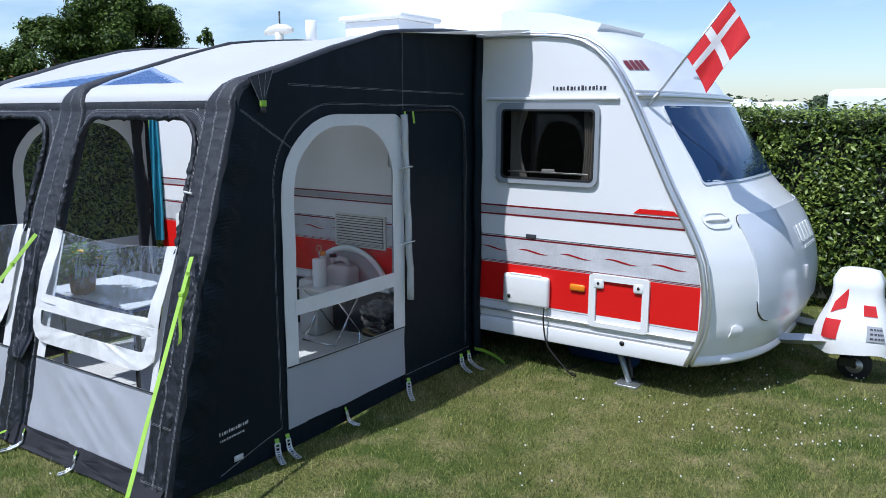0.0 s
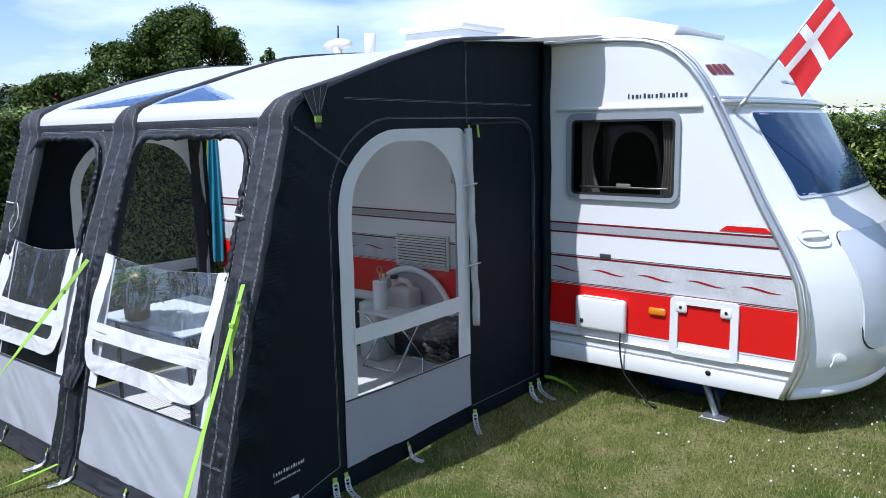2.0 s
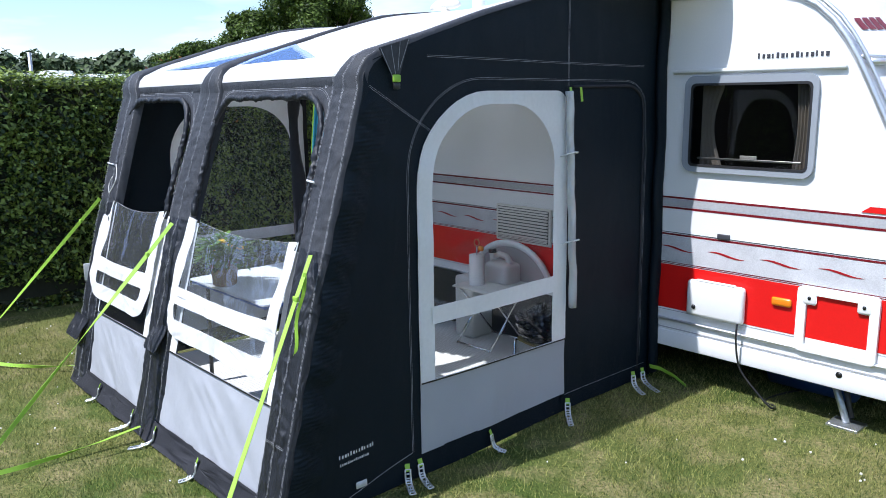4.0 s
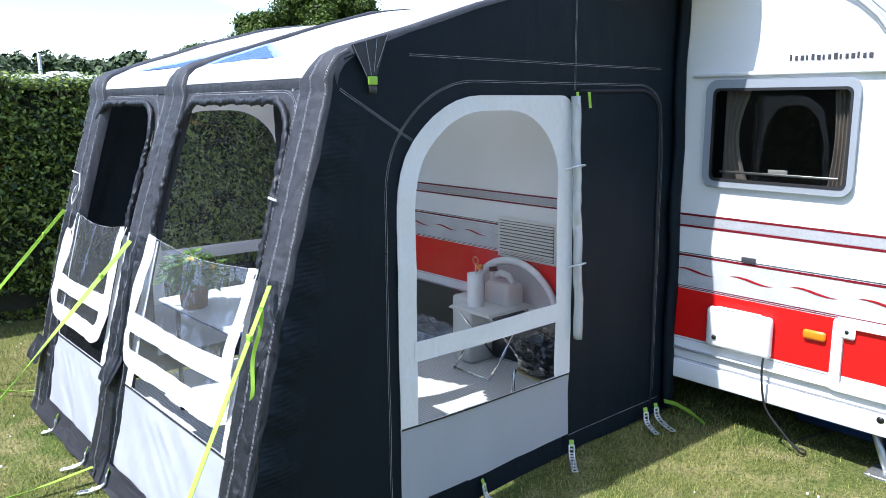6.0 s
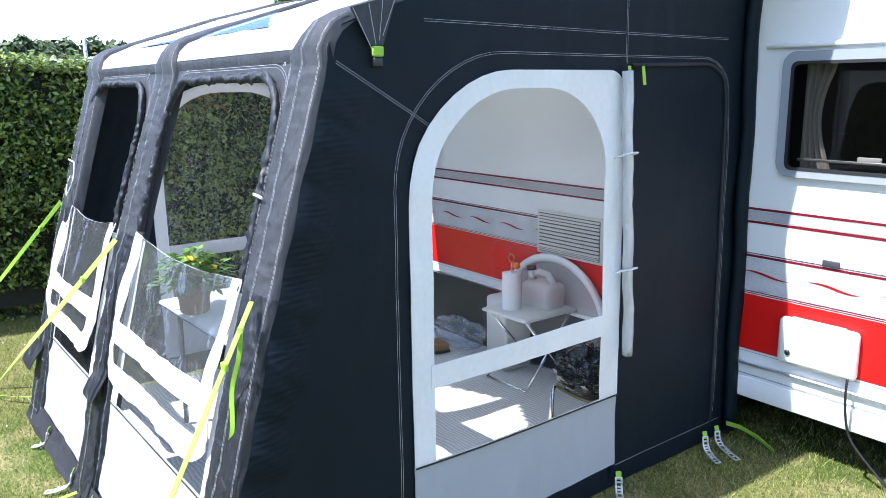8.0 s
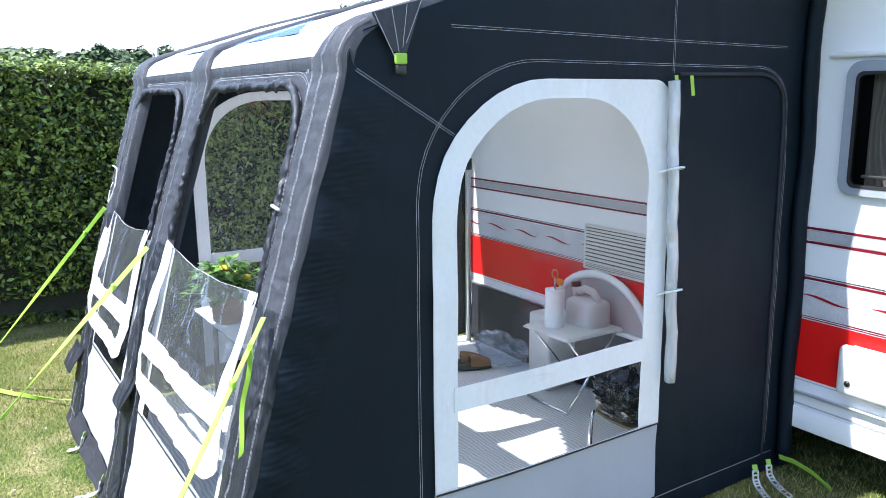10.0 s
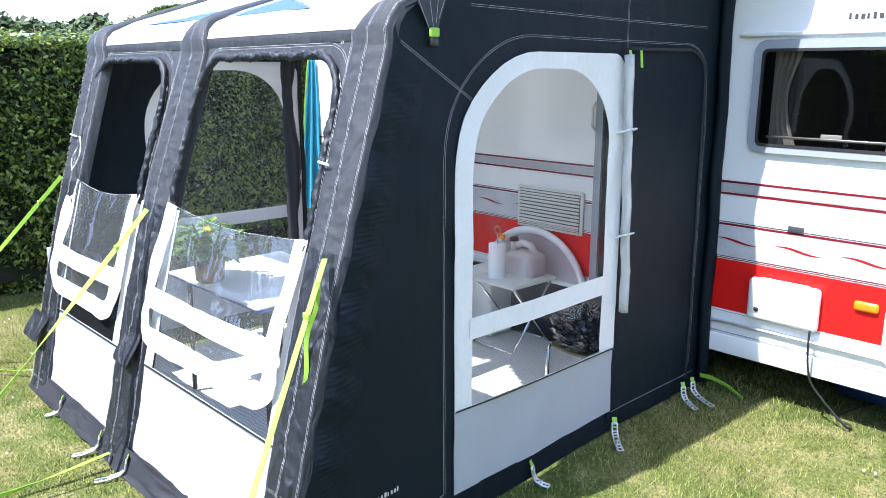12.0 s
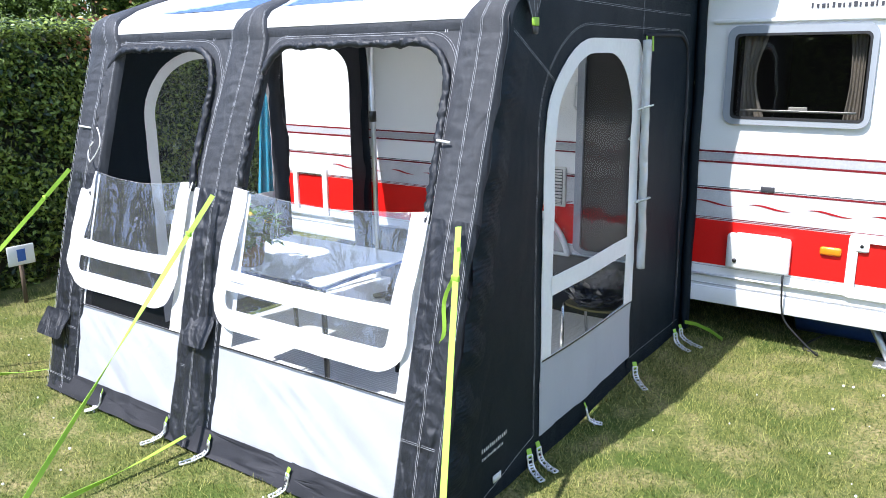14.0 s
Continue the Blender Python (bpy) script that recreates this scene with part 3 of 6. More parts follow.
def build_awning():
    aw = thing("awning", "charcoal inflatable caravan awning with white roof and clear windows", "awning")
    near_wall = awning_side(aw, near, 1, "side_wall", False)
    far_wall = awning_side(aw, far, -1, "side_wall", True)
    # air beams: three up the front and on over the roof, as softly swollen sleeves
    track = []
    for z in np.linspace(0.0, 1.84, 240):
        p = front(0, z, 0, 0)
        track.append((p.y, p.z, -0.95, 0.31))
    for i, (y, z) in enumerate(((-2.062, 1.885), (-2.045, 1.925), (-2.015, 1.960), (-1.975, 1.985), (-1.86, 2.030), (-1.70, 2.083), (-1.54, 2.137), (-1.38, 2.190), (-1.18, 2.248), (-0.98, 2.305), (-0.78, 2.335), (-0.4, 2.37), (-0.02, 2.39))):
        ang = (0.33, 0.55, 0.8, 1.05, 1.25, 1.25, 1.25, 1.25, 1.28, 1.33, 1.45, 1.48, 1.5)[i]
        track.append((y, z, -math.cos(ang), math.sin(ang)))
    for x, lo, hi, top in ((0.052, 0.225, 0.215, 0.055), (-1.365, 0.30, 0.255, 0.060), (-W - 0.012, 0.20, 0.20, 0.055)):
        bm = bmesh.new()
        rings, marks = [], ([], [], [])
        for i, (y, z, ny, nz) in enumerate(track):
            f = smooth01(1.84, 2.10, z)
            w = (lo + (hi - lo) * min(1, z / 1.8)) * (1 - f) + top * f
            c = x - w / 2 if x > -0.5 else (x + w / 2 if x < -2 else x)
            ring = []
            for k in range(25):
                t = -1 + 2 * k / 24
                h = 0.040 * max(0.0, 1 - abs(t) ** 3.0) ** 0.6 * (1 - 0.45 * f) - 0.004 - 0.030 * (1 - f) * max(0.0, abs(t) - 0.9) / 0.1
                h += fold(c + t * w / 2, z * 1.8 + y, 4.0, 0.0045, 13) * (1 - abs(t) ** 4)
                loose = smooth01(1.30, 1.0, z) * (1 - abs(t) ** 5)
                slack = 1.0 if -2 < x < -0.5 else 0.45
                h += loose * slack * (0.010 + 0.016 * (0.5 - 1.5 * abs(noise.noise(Vector((t * 2.2 + z * 2.2, z * 3.2 - t, x))))) + 0.008 * (0.5 - 1.4 * abs(noise.noise(Vector((t * 3.5 - z * 5, z * 9 + t * 2, x + 4))))))
                ring.append(bm.verts.new((c + t * w / 2, y + ny * h, z + nz * h)))
            rings.append(ring)
            if z < 2.0:
                for row, k in zip(marks, (2, 13, 22)):
                    row.append(ring[k].co + Vector((0, ny, nz)) * 0.002)
        low = bmesh.new()
        split = next(i for i, row in enumerate(track) if row[1] > 1.17)
        for r0, r1 in zip(rings[split:], rings[split + 1:]):
            for k in range(24):
                bm.faces.new((r0[k], r0[k + 1], r1[k + 1], r1[k]))
        feet = [[low.verts.new(v.co) for v in r] for r in rings[:split + 1]]
        for r0, r1 in zip(feet, feet[1:]):
            for k in range(24):
                low.faces.new((r0[k], r0[k + 1], r1[k + 1], r1[k]))
        bmesh.ops.delete(bm, geom=[v for v in bm.verts if not v.link_faces], context="VERTS")
        leg = part("air_beam", bm, CHAR, aw, "charcoal fabric sleeve of an air beam")
        part("beam_boot", low, BOOT, leg, "crinkled dark lower sleeve")
        rows = []
        for row in marks:
            seam(row, (0, -0.95, 0.31), 0.0012, 0.007, rows)
        for zc in (0.09, 0.36):
            p = [Vector((x + (t * 0.2 - (0.115 if x > -0.5 else (-0.10 if x < -2 else 0))), front(0, zc, 0.042, 0).y, zc + 0.012)) for t in np.linspace(-0.42, 0.42, 8)]
            seam(p, (0, -0.95, 0.31), 0.0012, 0.007, rows)
        for row in rows:
            part("stitch_line", row, STITCH, leg, "row of white stitching", smooth=False)
    # two front bays
    for x0, x1, u0, u1 in ((-1.345, 0.02, -1.238, -0.172), (-W + 0.02, -1.345, -2.415, -1.545)):
        c = ((u0 + u1) / 2, 1.05)
        hole = rounded([(u0 + 0.03, 0.115), (u1 + 0.06, 0.115), (u1, 1.815), (u0, 1.815)], [0, 0, 0.17, 0.17], 8)
        bay = part("front_wall", sheet(rect(x0, x1, 0.0, 1.885), hole, c, 8, lambda u, v: front(u, v, 0, 0.007)), CHAR, aw, "charcoal front wall with a lowered window", thick=0.004)
        part("lower_panel", sheet(rect(u0 - 0.005, u1 + 0.10, 0.11, 0.495), None, (c[0], 0.31), 16, lambda u, v: front(u, v, 0.012 + smooth01(0.495, 0.40, v) * (0.019 * noise.noise(Vector(((u * 0.75 + v) * 7.0, (u - v) * 1.1, 3))) + 0.008 * noise.noise(Vector(((u * 0.6 + v) * 17, (u - v) * 1.6, 8)))), 0.003, 4)), GREYP, bay, "pale grey ripstop fabric panel", thick=0.003)
        part("panel_binding", seam([front(u, 0.493, 0.024, 0.0) for u in np.linspace(u0, u1 + 0.09, 16)], (0, -0.95, 0.31), 0.007), BLACKP, bay)
        # mud skirt
        part("mud_skirt", sheet(rect(x0, x1, 0.005, 0.115), None, ((x0 + x1) / 2, 0.06), 8, lambda u, v: front(u, v, 0.024 + 0.03 * (1 - v / 0.115), 0.022, 9)), INNER, bay, "dark mud skirt", thick=0.003)
        # gathered hem round the opening
        hem = [(u0 + 0.02, 1.20)] + [(u0 + 0.018 * (1.8 - z), z) for z in np.linspace(1.25, 1.63, 56)] + rounded([(u0, 1.62), (u0, 1.812), (u0 + 0.24, 1.812)], [0, 0.17, 0], 14)[1:-1]
        hem += [(u, 1.812) for u in np.linspace(u0 + 0.19, u1 - 0.19, 120)] + rounded([(u1 - 0.24, 1.812), (u1, 1.812), (u1, 1.62)], [0, 0.17, 0], 14)[1:-1]
        hem += [(u1 + 0.012 * (1.8 - z), z) for z in np.linspace(1.63, 1.15, 70)]
        part("gathered_hem", tube([front(u, v, 0.020, 0.006) for u, v in hem], 0.016, 10, wobble=0.7), BOOT, bay, "gathered charcoal hem")
        bm = []
        seam([front(u + (0.05 if u > c[0] else -0.05) * (1 if v < 1.7 else 0.85), v + 0.040 * smooth01(1.64, 1.80, v), 0.004, 0.0) for u, v in hem[2:]], (0, -0.95, 0.31), 0.0013, 0.009, bm)
        seam([front(u0 + 0.12, v, 0.004, 0.0) for v in np.linspace(1.85, 1.895, 4)], (0, -0.95, 0.31), 0.003, 0.01, bm)
        seam([front(u1 - 0.05, v, 0.004, 0.0) for v in np.linspace(1.85, 1.895, 4)], (0, -0.95, 0.31), 0.003, 0.01, bm)
        for row in bm:
            part("stitch_line", row, STITCH, bay, "row of white stitching", smooth=False)
        # standing lower half of the window
        for s0, s1 in ((u0 + 0.005, u0 + 0.085), (u1 - 0.03, u1 + 0.095)):
            part("window_border", sheet(rect(s0, s1, 0.490, 1.17), None, ((s0 + s1) / 2, 0.83), 6, lambda u, v: front(u, v, 0.014, 0.005, 1)), WHITEP, bay, "white coated window border", thick=0.002)
        part("window_pane", sheet(rect(u0 + 0.08, u1 - 0.025, 0.49, 1.16), None, (c[0], 0.85), 6, lambda u, v: front(u, v, 0.012, 0.006, 1)), VINYL, bay, "clear vinyl pane").visible_shadow = False
        # upper half folded down over it
        sag = lambda u: 0.035 * math.sin(math.pi * (u - u0) / (u1 - u0))
        def flap(u, v, o=0.0):
            d = (1.19 - v)
            out = 0.022 + 0.032 * math.sin(min(1.0, d / 0.62) * math.pi * 0.8) + 0.022 * noise.noise(Vector((u * 5, v * 4, 2))) + 0.014 * noise.noise(Vector((u * 13, v * 6, 5))) + 0.006 * noise.noise(Vector((u * 27, v * 22, 9)))
            return front(u - 0.02 * smooth01(1.1, 0.6, v), v - sag(u) * smooth01(0.6, 1.19, v), out + o, 0.0)
        f_o = rounded([(u0 - 0.02, 1.19), (u1 + 0.02, 1.19), (u1 + 0.03, 0.575), (u0 - 0.03, 0.575)], [0, 0, 0.15, 0.15], 8)
        f_1 = rect(u0 + 0.07, u1 - 0.07, 0.835, 1.1895)
        f_2 = rounded([(u0 + 0.07, 0.745), (u1 - 0.07, 0.745), (u1 - 0.07, 0.665), (u0 + 0.07, 0.665)], [0, 0, 0.03, 0.03], 3)
        half_up = [(u0 - 0.02, 1.19), (u1 + 0.02, 1.19), (u1 + 0.025, 0.79), (u0 - 0.025, 0.79)]
        half_dn = [(u0 - 0.025, 0.79), (u1 + 0.025, 0.79)] + [p for p in f_o if p[1] < 0.75]
        bm = sheet(half_up, f_1, (c[0], 0.99), 3, flap)
        sheet(half_dn, f_2, (c[0], 0.705), 3, flap, bm)
        fl = part("folded_window_border", bm, WHITEP, bay, "white border of the folded window", thick=0.003)
        for hole_, cc in ((f_1, (c[0], 0.99)), (f_2, (c[0], 0.705))):
            part("window_pane", sheet(hole_, None, cc, 6, flap), VINYL2, fl, "creased clear vinyl pane").visible_shadow = False
    # roof
    bm = bmesh.new()
    xs = [-W + 0.02 + (W - 0.02) * i / 120 for i in range(121)]
    line = []
    for (ya, za), (yb, zb) in zip(ROOF_LINE, ROOF_LINE[1:]):
        k = max(3, int((yb - ya) / 0.025))
        for i in range(k):
            line.append((ya + (yb - ya) * i / k, za + (zb - za) * i / k))
    line.append(ROOF_LINE[-1])
    rows = []
    for x in xs:
        g = 0.018 * (1 - math.cos(4 * math.pi * (x + W) / W)) / 2
        rows.append([bm.verts.new((x, y, z - g * smooth01(1.97, 2.2, z) + fold(x, y, 1, 0.004, 3) * smooth01(1.92, 2.0, z))) for y, z in line])
    lights = [[(-1.29, -1.955), (-0.46, -1.955), (-1.29, -1.61)], [(-1.40, -1.955), (-2.23, -1.955), (-1.40, -1.61)]]
    def in_light(x, y):
        for (xm, y0), (xe, _), (_, y2) in lights:
            f = (y - y0) / (y2 - y0)
            g = (x - xm) / (xe - xm)
            if f > 0.03 and g > 0.02 and f + g < 0.95:
                return True
        return False
    for a, b in zip(rows, rows[1:]):
        for i in range(len(line) - 1):
            mid = (a[i].co + b[i + 1].co) / 2
            if not in_light(mid.x, mid.y):
                bm.faces.new((a[i], b[i], b[i + 1], a[i + 1]))
    roof = part("roof", bm, ROOFW, aw, "white coated roof canvas", thick=0.004)
    # roof tail that runs on along the caravan rail
    bm = bmesh.new()
    prev = None
    for i in range(15):
        f = i / 14
        y = -0.78 * (1 - f) - 0.012
        xe = 0.40 * smooth01(-0.8, 0.0, y) ** 1.1 + 0.03
        z = (2.335 + 0.064 * (y + 0.78) if y > -0.78 else 2.335 + 0.22 * (y + 0.78)) + 0.005
        cur = [bm.verts.new((-0.02 + (xe + 0.02) * j / 6, y, z - 0.012 * (j / 6) ** 2 * (1 - f) - 0.006 * math.sin(math.pi * j / 6) + 0.004 * math.sin(j * 2.2) * f)) for j in range(7)]
        if prev:
            for j in range(6):
                bm.faces.new((prev[j], cur[j], cur[j + 1], prev[j + 1]))
        prev = cur
    part("roof_tail", bm, ROOFW, roof, "loose white roof edge beside the caravan", thick=0.004)
    # clear roof lights, the reflected sky's blue put into their haze
    def on_roof(x, y, o=0.012):
        for (ya, za), (yb, zb) in zip(ROOF_LINE, ROOF_LINE[1:]):
            if ya <= y <= yb:
                return Vector((x, y, za + (zb - za) * (y - ya) / (yb - ya) + o))
        return Vector((x, y, 2.4))
    for (xm, y0), (xe, _), (_, y2) in lights:
        tri = [(xm, y0), (xe, y0), (xm, y2)]
        c = (xm + (xe - xm) * 0.3, y0 + 0.12)
        part("roof_light", sheet(tri, None, c, 5, lambda u, v: on_roof(u, v, 0.008)), SKYBLUE, roof, "clear triangular roof light with sky blue painted in").visible_shadow = False
    # charcoal band along the eave
    bm = bmesh.new()
    prev = None
    for i in range(61):
        x = -W + (W + 0.05) * i / 60
        cur = [bm.verts.new((x, y, z + fold(x, y * 6, 6, 0.002, 9))) for y, z in ((-2.055, 1.86), (-2.058, 1.880), (-2.056, 1.896), (-2.050, 1.908), (-2.044, 1.916))]
        if prev:
            for j in range(4):
                bm.faces.new((prev[j], cur[j], cur[j + 1], prev[j + 1]))
        prev = cur
    part("eave_band", bm, CHAR, aw, "charcoal band along the eave")
    # webbing loop with a buckle at the shoulder
    fan = [(-1.985, 2.01), (-1.835, 2.055), (-1.885, 1.905), (-1.925, 1.905)]
    part("webbing_fan", sheet(fan, None, (-1.91, 1.97), 3, lambda u, v: near(u, v, 0.014, 0)), CHAR, near_wall, "charcoal webbing fan", thick=0.003)
    for u in (-1.98, -1.93, -1.885, -1.842):
        rows = []
        seam([near(u + (-1.905 + (u + 1.905) * 0.25 - u) * i / 6, 2.03 + 0.3 * (u + 1.91) - 0.12 * i / 6, 0.018, 0) for i in range(7)], (1, 0, 0), 0.002, 0.0, rows)
        part("stitch_line", rows[0], STITCH, near_wall, "row of white stitching", smooth=False)
    part("buckle", box(0.062, 0.078, -1.922, -1.888, 1.870, 1.902, 0.005), LIME, near_wall, "lime green buckle")
    part("buckle_tail", box(0.062, 0.076, -1.92, -1.89, 1.840, 1.869, 0.005), BLACKP, near_wall)
    # rolled vinyl door blind
    part("rolled_blind", tube([near(-0.808 + 0.056 * i / 24 + 0.004 * math.sin(i), 1.83 - 1.17 * i / 24, 0.042, 0) for i in range(25)], 0.021, 12, wobble=0.3), ROLLED, near_wall, "rolled clear vinyl blind")
    for z, yt in ((1.50, -0.79), (1.02, -0.77)):
        bm = tube([near(yt + 0.036 * math.cos(t), z + 0.01 * math.sin(t), 0.045 + 0.034 * math.sin(t), 0) for t in np.linspace(0, 6.28, 16)], 0.004, 6)
        tube([near(yt - 0.03, z, 0.045, 0), near(yt - 0.07, z - 0.01, 0.03, 0)], 0.004, 6, bm)
        part("blind_tie", bm, WHITEP, near_wall, "white tie")
    for y in (-0.785, -0.705):
        part("zip_pull", ribbon([near(y + 0.004 * i, 1.85 - 0.025 * i, 0.03, 0) for i in range(4)], 0.016, (0, 1, 0)), LIME, near_wall, "lime green zip pull", thick=0.002)
    # small tab with a label
    part("label_tag", box(0.060, 0.064, -2.20, -2.13, 0.095, 0.125), WHITEF, near_wall, "small white sewn label")
    bm = bar(0.235, 0.019, 13, near(-2.305, 0.262, 0.012, 0), (0, 1, 0.05), (0, 0, 1))
    part("maker_mark", bar(0.19, 0.013, 15, near(-2.30, 0.228, 0.012, 0), (0, 1, 0.05), (0, 0, 1)), WHITEF, near_wall, "white printed mark", smooth=False)
    part("maker_mark", bm, WHITEF, near_wall, "white printed mark", smooth=False)
    # roof cross pole against the caravan and an upright pole
    part("upright_pole", tube([(-W + 0.10, -0.09, 0.02), (-W + 0.10, -0.09, 2.3)], 0.013, 10), ALU, aw, "slim aluminium upright pole")
    part("pole_clamp", tube([(-W + 0.10, -0.09, 1.28), (-W + 0.10, -0.09, 1.36)], 0.018, 10), BLACKP, aw)
    # pads between awning and caravan
    for x in (0.03, -W - 0.01):
        part("wall_pad", tube([(x, -0.02 + 0.006 * math.sin(z * 9), z) for z in np.linspace(0.05, 2.36, 24)], 0.028, 10, wobble=0.2), NAVY, aw, "padded navy rear edge")
    # rolled far door, tied up
    part("rolled_door", tube([far(-0.92 + 0.01 * math.sin(z * 7), z, -0.06, 0) for z in np.linspace(0.1, 1.84, 30)], lambda f: 0.034 + 0.008 * math.sin(f * 13), 10, wobble=0.3), INNER, aw, "rolled dark fabric door")
    # toggles and cords on the front
    for x, zt in ((-0.13, 1.44), (-W + 0.06, 1.40)):
        part("toggle", tube([front(x + 0.03 - i * 0.02, zt + 0.002 * i, 0.05, 0) for i in range(4)], 0.005, 8), WHITEP, aw, "white toggle loop")
    bm = tube([front(-W + 0.17 + 0.05 * math.sin(i * 0.35), 1.40 - 0.018 * i if i < 10 else 1.22 + 0.015 * (i - 10), 0.07, 0) for i in range(18)], 0.004, 6)
    part("loose_cord", bm, LINER, aw)
    # beam pockets low on the legs
    for x, z in ((-1.33, 0.56), (-W + 0.03, 0.38)):
        bm = bmesh.new()
        sheet(rounded(rect(-0.075, 0.075, -0.10, 0.05), [0.02] * 4, 3), None, (0, 0), 4, lambda u, v: front(x + u, z + v, 0.046 + 0.05 * smooth01(0.05, -0.1, v), 0.012), bm)
        part("valve_flap", bm, BOOT, aw, "dark valve flap", thick=0.004)
    def pitched(p):
        x, y, z = p.T
        top = np.clip((z - 1.3) / 0.5, 0, 1) * np.clip(1 - np.abs(x + 1.4) / 0.45, 0, 1)
        px = np.interp(x, [-3.0, -2.532, -2.415, -1.545, -1.365, -1.238, -0.172, 0.052, 0.5], [-3.12, -2.65, -2.44, -1.585, -1.385, -1.245, -0.178, 0.048, 0.5])
        py = np.interp(y, [-2.8, -2.66, -2.03, -1.81, -0.79, -0.15, -0.10, 0.0, 1.0], [-2.91, -2.77, -2.25, -2.005, -0.91, -0.19, -0.15, 0.0, 1.0])
        drop = 0.03 * np.clip((py + 2.0) / 1.1, 0, 1) * np.clip((1.0 - z) / 0.5, 0, 1) * np.clip((z - 0.06) / 0.3, 0, 1) * (x > -0.2) * (y > -1.9)
        return np.stack([px + 0.07 * top, py, z - drop], 1)
    settle(aw, pitched)
    return aw


build_awning()


# ---- guy lines, pegs ----
def strap(points, width, across, twist=0.0):
    pts = []
    for a, b in zip(points, points[1:]):
        a, b = Vector(a), Vector(b)
        for i in range(28):
            pts.append(a + (b - a) * i / 28)
    pts.append(Vector(points[-1]))
    axis = (pts[-1] - pts[0]).normalized()
    bm, prev = bmesh.new(), None
    for i, p in enumerate(pts):
        turn = Matrix.Rotation(twist * smooth01(0.12, 0.85, i / (len(pts) - 1)), 3, axis)
        a = (turn @ Vector(across)).normalized() * width / 2
        cur = (bm.verts.new(p - a), bm.verts.new(p + a))
        if prev:
            bm.faces.new((prev[0], cur[0], cur[1], prev[1]))
        prev = cur
    return bm


def guy(top, foot, tail, across, twist=0.0):
    g = thing("guy_strap", "lime green webbing guy strap pegged taut into the lawn", "guy line", foot, "awning guy lines")
    loc = Vector(foot)
    d = (Vector(foot) - Vector(top))
    L = lambda p: Vector(p) - loc
    part("webbing", strap([L(top), L(foot)], 0.022, across, twist), LIME, g, thick=0.002)
    if tail:
        mid = Vector(top) + d * 0.05
        pts = [mid + Vector((0.012 - 0.075 * f, -0.01 - 0.03 * f, -tail * f)) + Vector((0.014 * math.sin(f * 9), 0, 0)) for f in np.linspace(0, 1, 12)]
        part("loose_tail", ribbon([L(p) for p in pts], 0.015, (0.7, 0.6, 0)), LIME, g, thick=0.002)
    m = Vector(top) + d * 0.13
    part("slider_buckle", box(m.x - loc.x - 0.016, m.x - loc.x + 0.016, m.y - loc.y - 0.008, m.y - loc.y + 0.006, m.z - loc.z - 0.012, m.z - loc.z + 0.012, 0.004), LIME, g, "lime green slider")
    part("steel_pin", tube([(0, 0, -0.05), (0.0, 0.02, 0.05)], 0.006, 8), STEEL, g)


guy((0.000, -2.535, 1.17), (0.53, -3.462, 0.0), 0.38, (0.95, 0.27, 0.13))
guy((-1.34, -2.555, 1.165), (-1.322, -3.693, 0.0), 0.0, (0.73, 0.5, -0.48), 2.5)
guy((-2.645, -2.495, 1.185), (-3.482, -3.281, 0.0), 0.0, (0.45, 0.6, -0.67), 1.2)


def low_strap(a, b):
    g = thing("ground_strap", "slack lime green strap lying over the grass", "guy line", b, "awning guy lines")
    loc = Vector(b)
    pts = [Vector(a) + (Vector(b) - Vector(a)) * f + Vector((0, 0, -0.02 * math.sin(math.pi * f))) - loc for f in np.linspace(0, 1, 5)]
    part("webbing", strap(pts, 0.024, (Vector(b) - Vector(a)).cross(Vector((0, 0.3, 1))), 1.9), LIME, g, thick=0.002)
    part("steel_pin", tube([(0, 0, -0.05), (0.0, 0.01, 0.05)], 0.006, 8), STEEL, g)


low_strap((-1.345, -2.82, 0.08), (-1.395, -3.62, 0.03))
low_strap((-2.70, -2.70, 0.06), (-3.30, -3.13, 0.03))


def peg(x, y, dx, dy, z0=0.09):
    """A ladder-shaped peg strap: lime tab, then a steel ladder bent out onto the grass."""
    g = thing("peg_ladder", "steel ladder peg strap on a lime tab at the awning foot", "tent peg", (x, y, 0), "awning pegs")
    d = Vector((dx, dy, 0)).normalized()
    s = Vector((-d.y, d.x, 0)) * 0.0125
    length = math.hypot(dx, dy)
    path = [Vector((0, 0, z0)), d * 0.008 + Vector((0, 0, z0 * 0.55)), d * length * 0.22 + Vector((0, 0, 0.03)), d * length * 0.6 + Vector((0, 0, 0.016)), d * length + Vector((0, 0, 0.012))]
    fine = []
    for a, b in zip(path, path[1:]):
        fine += [a + (b - a) * i / 4 for i in range(4)]
    fine.append(path[-1])
    bm = tube([p + s for p in fine], 0.0048, 6)
    tube([p - s for p in fine], 0.0048, 6, bm)
    for p in fine[::2]:
        tube([p - s, p + s], 0.0042, 6, bm)
    part("ladder", bm, ALU, g, "galvanised steel ladder")
    part("tab", ribbon([Vector((0, 0, z0 - 0.008)) + d * 0.004, Vector((0, 0, z0 + 0.025)) - d * 0.010], 0.024, s), LIME, g, "lime green webbing tab", thick=0.003)
    part("pin", tube([d * length * 0.55 + Vector((0, 0, -0.06)), d * length * 0.5 + Vector((0, 0, 0.035))], 0.0045, 6), STEEL, g)


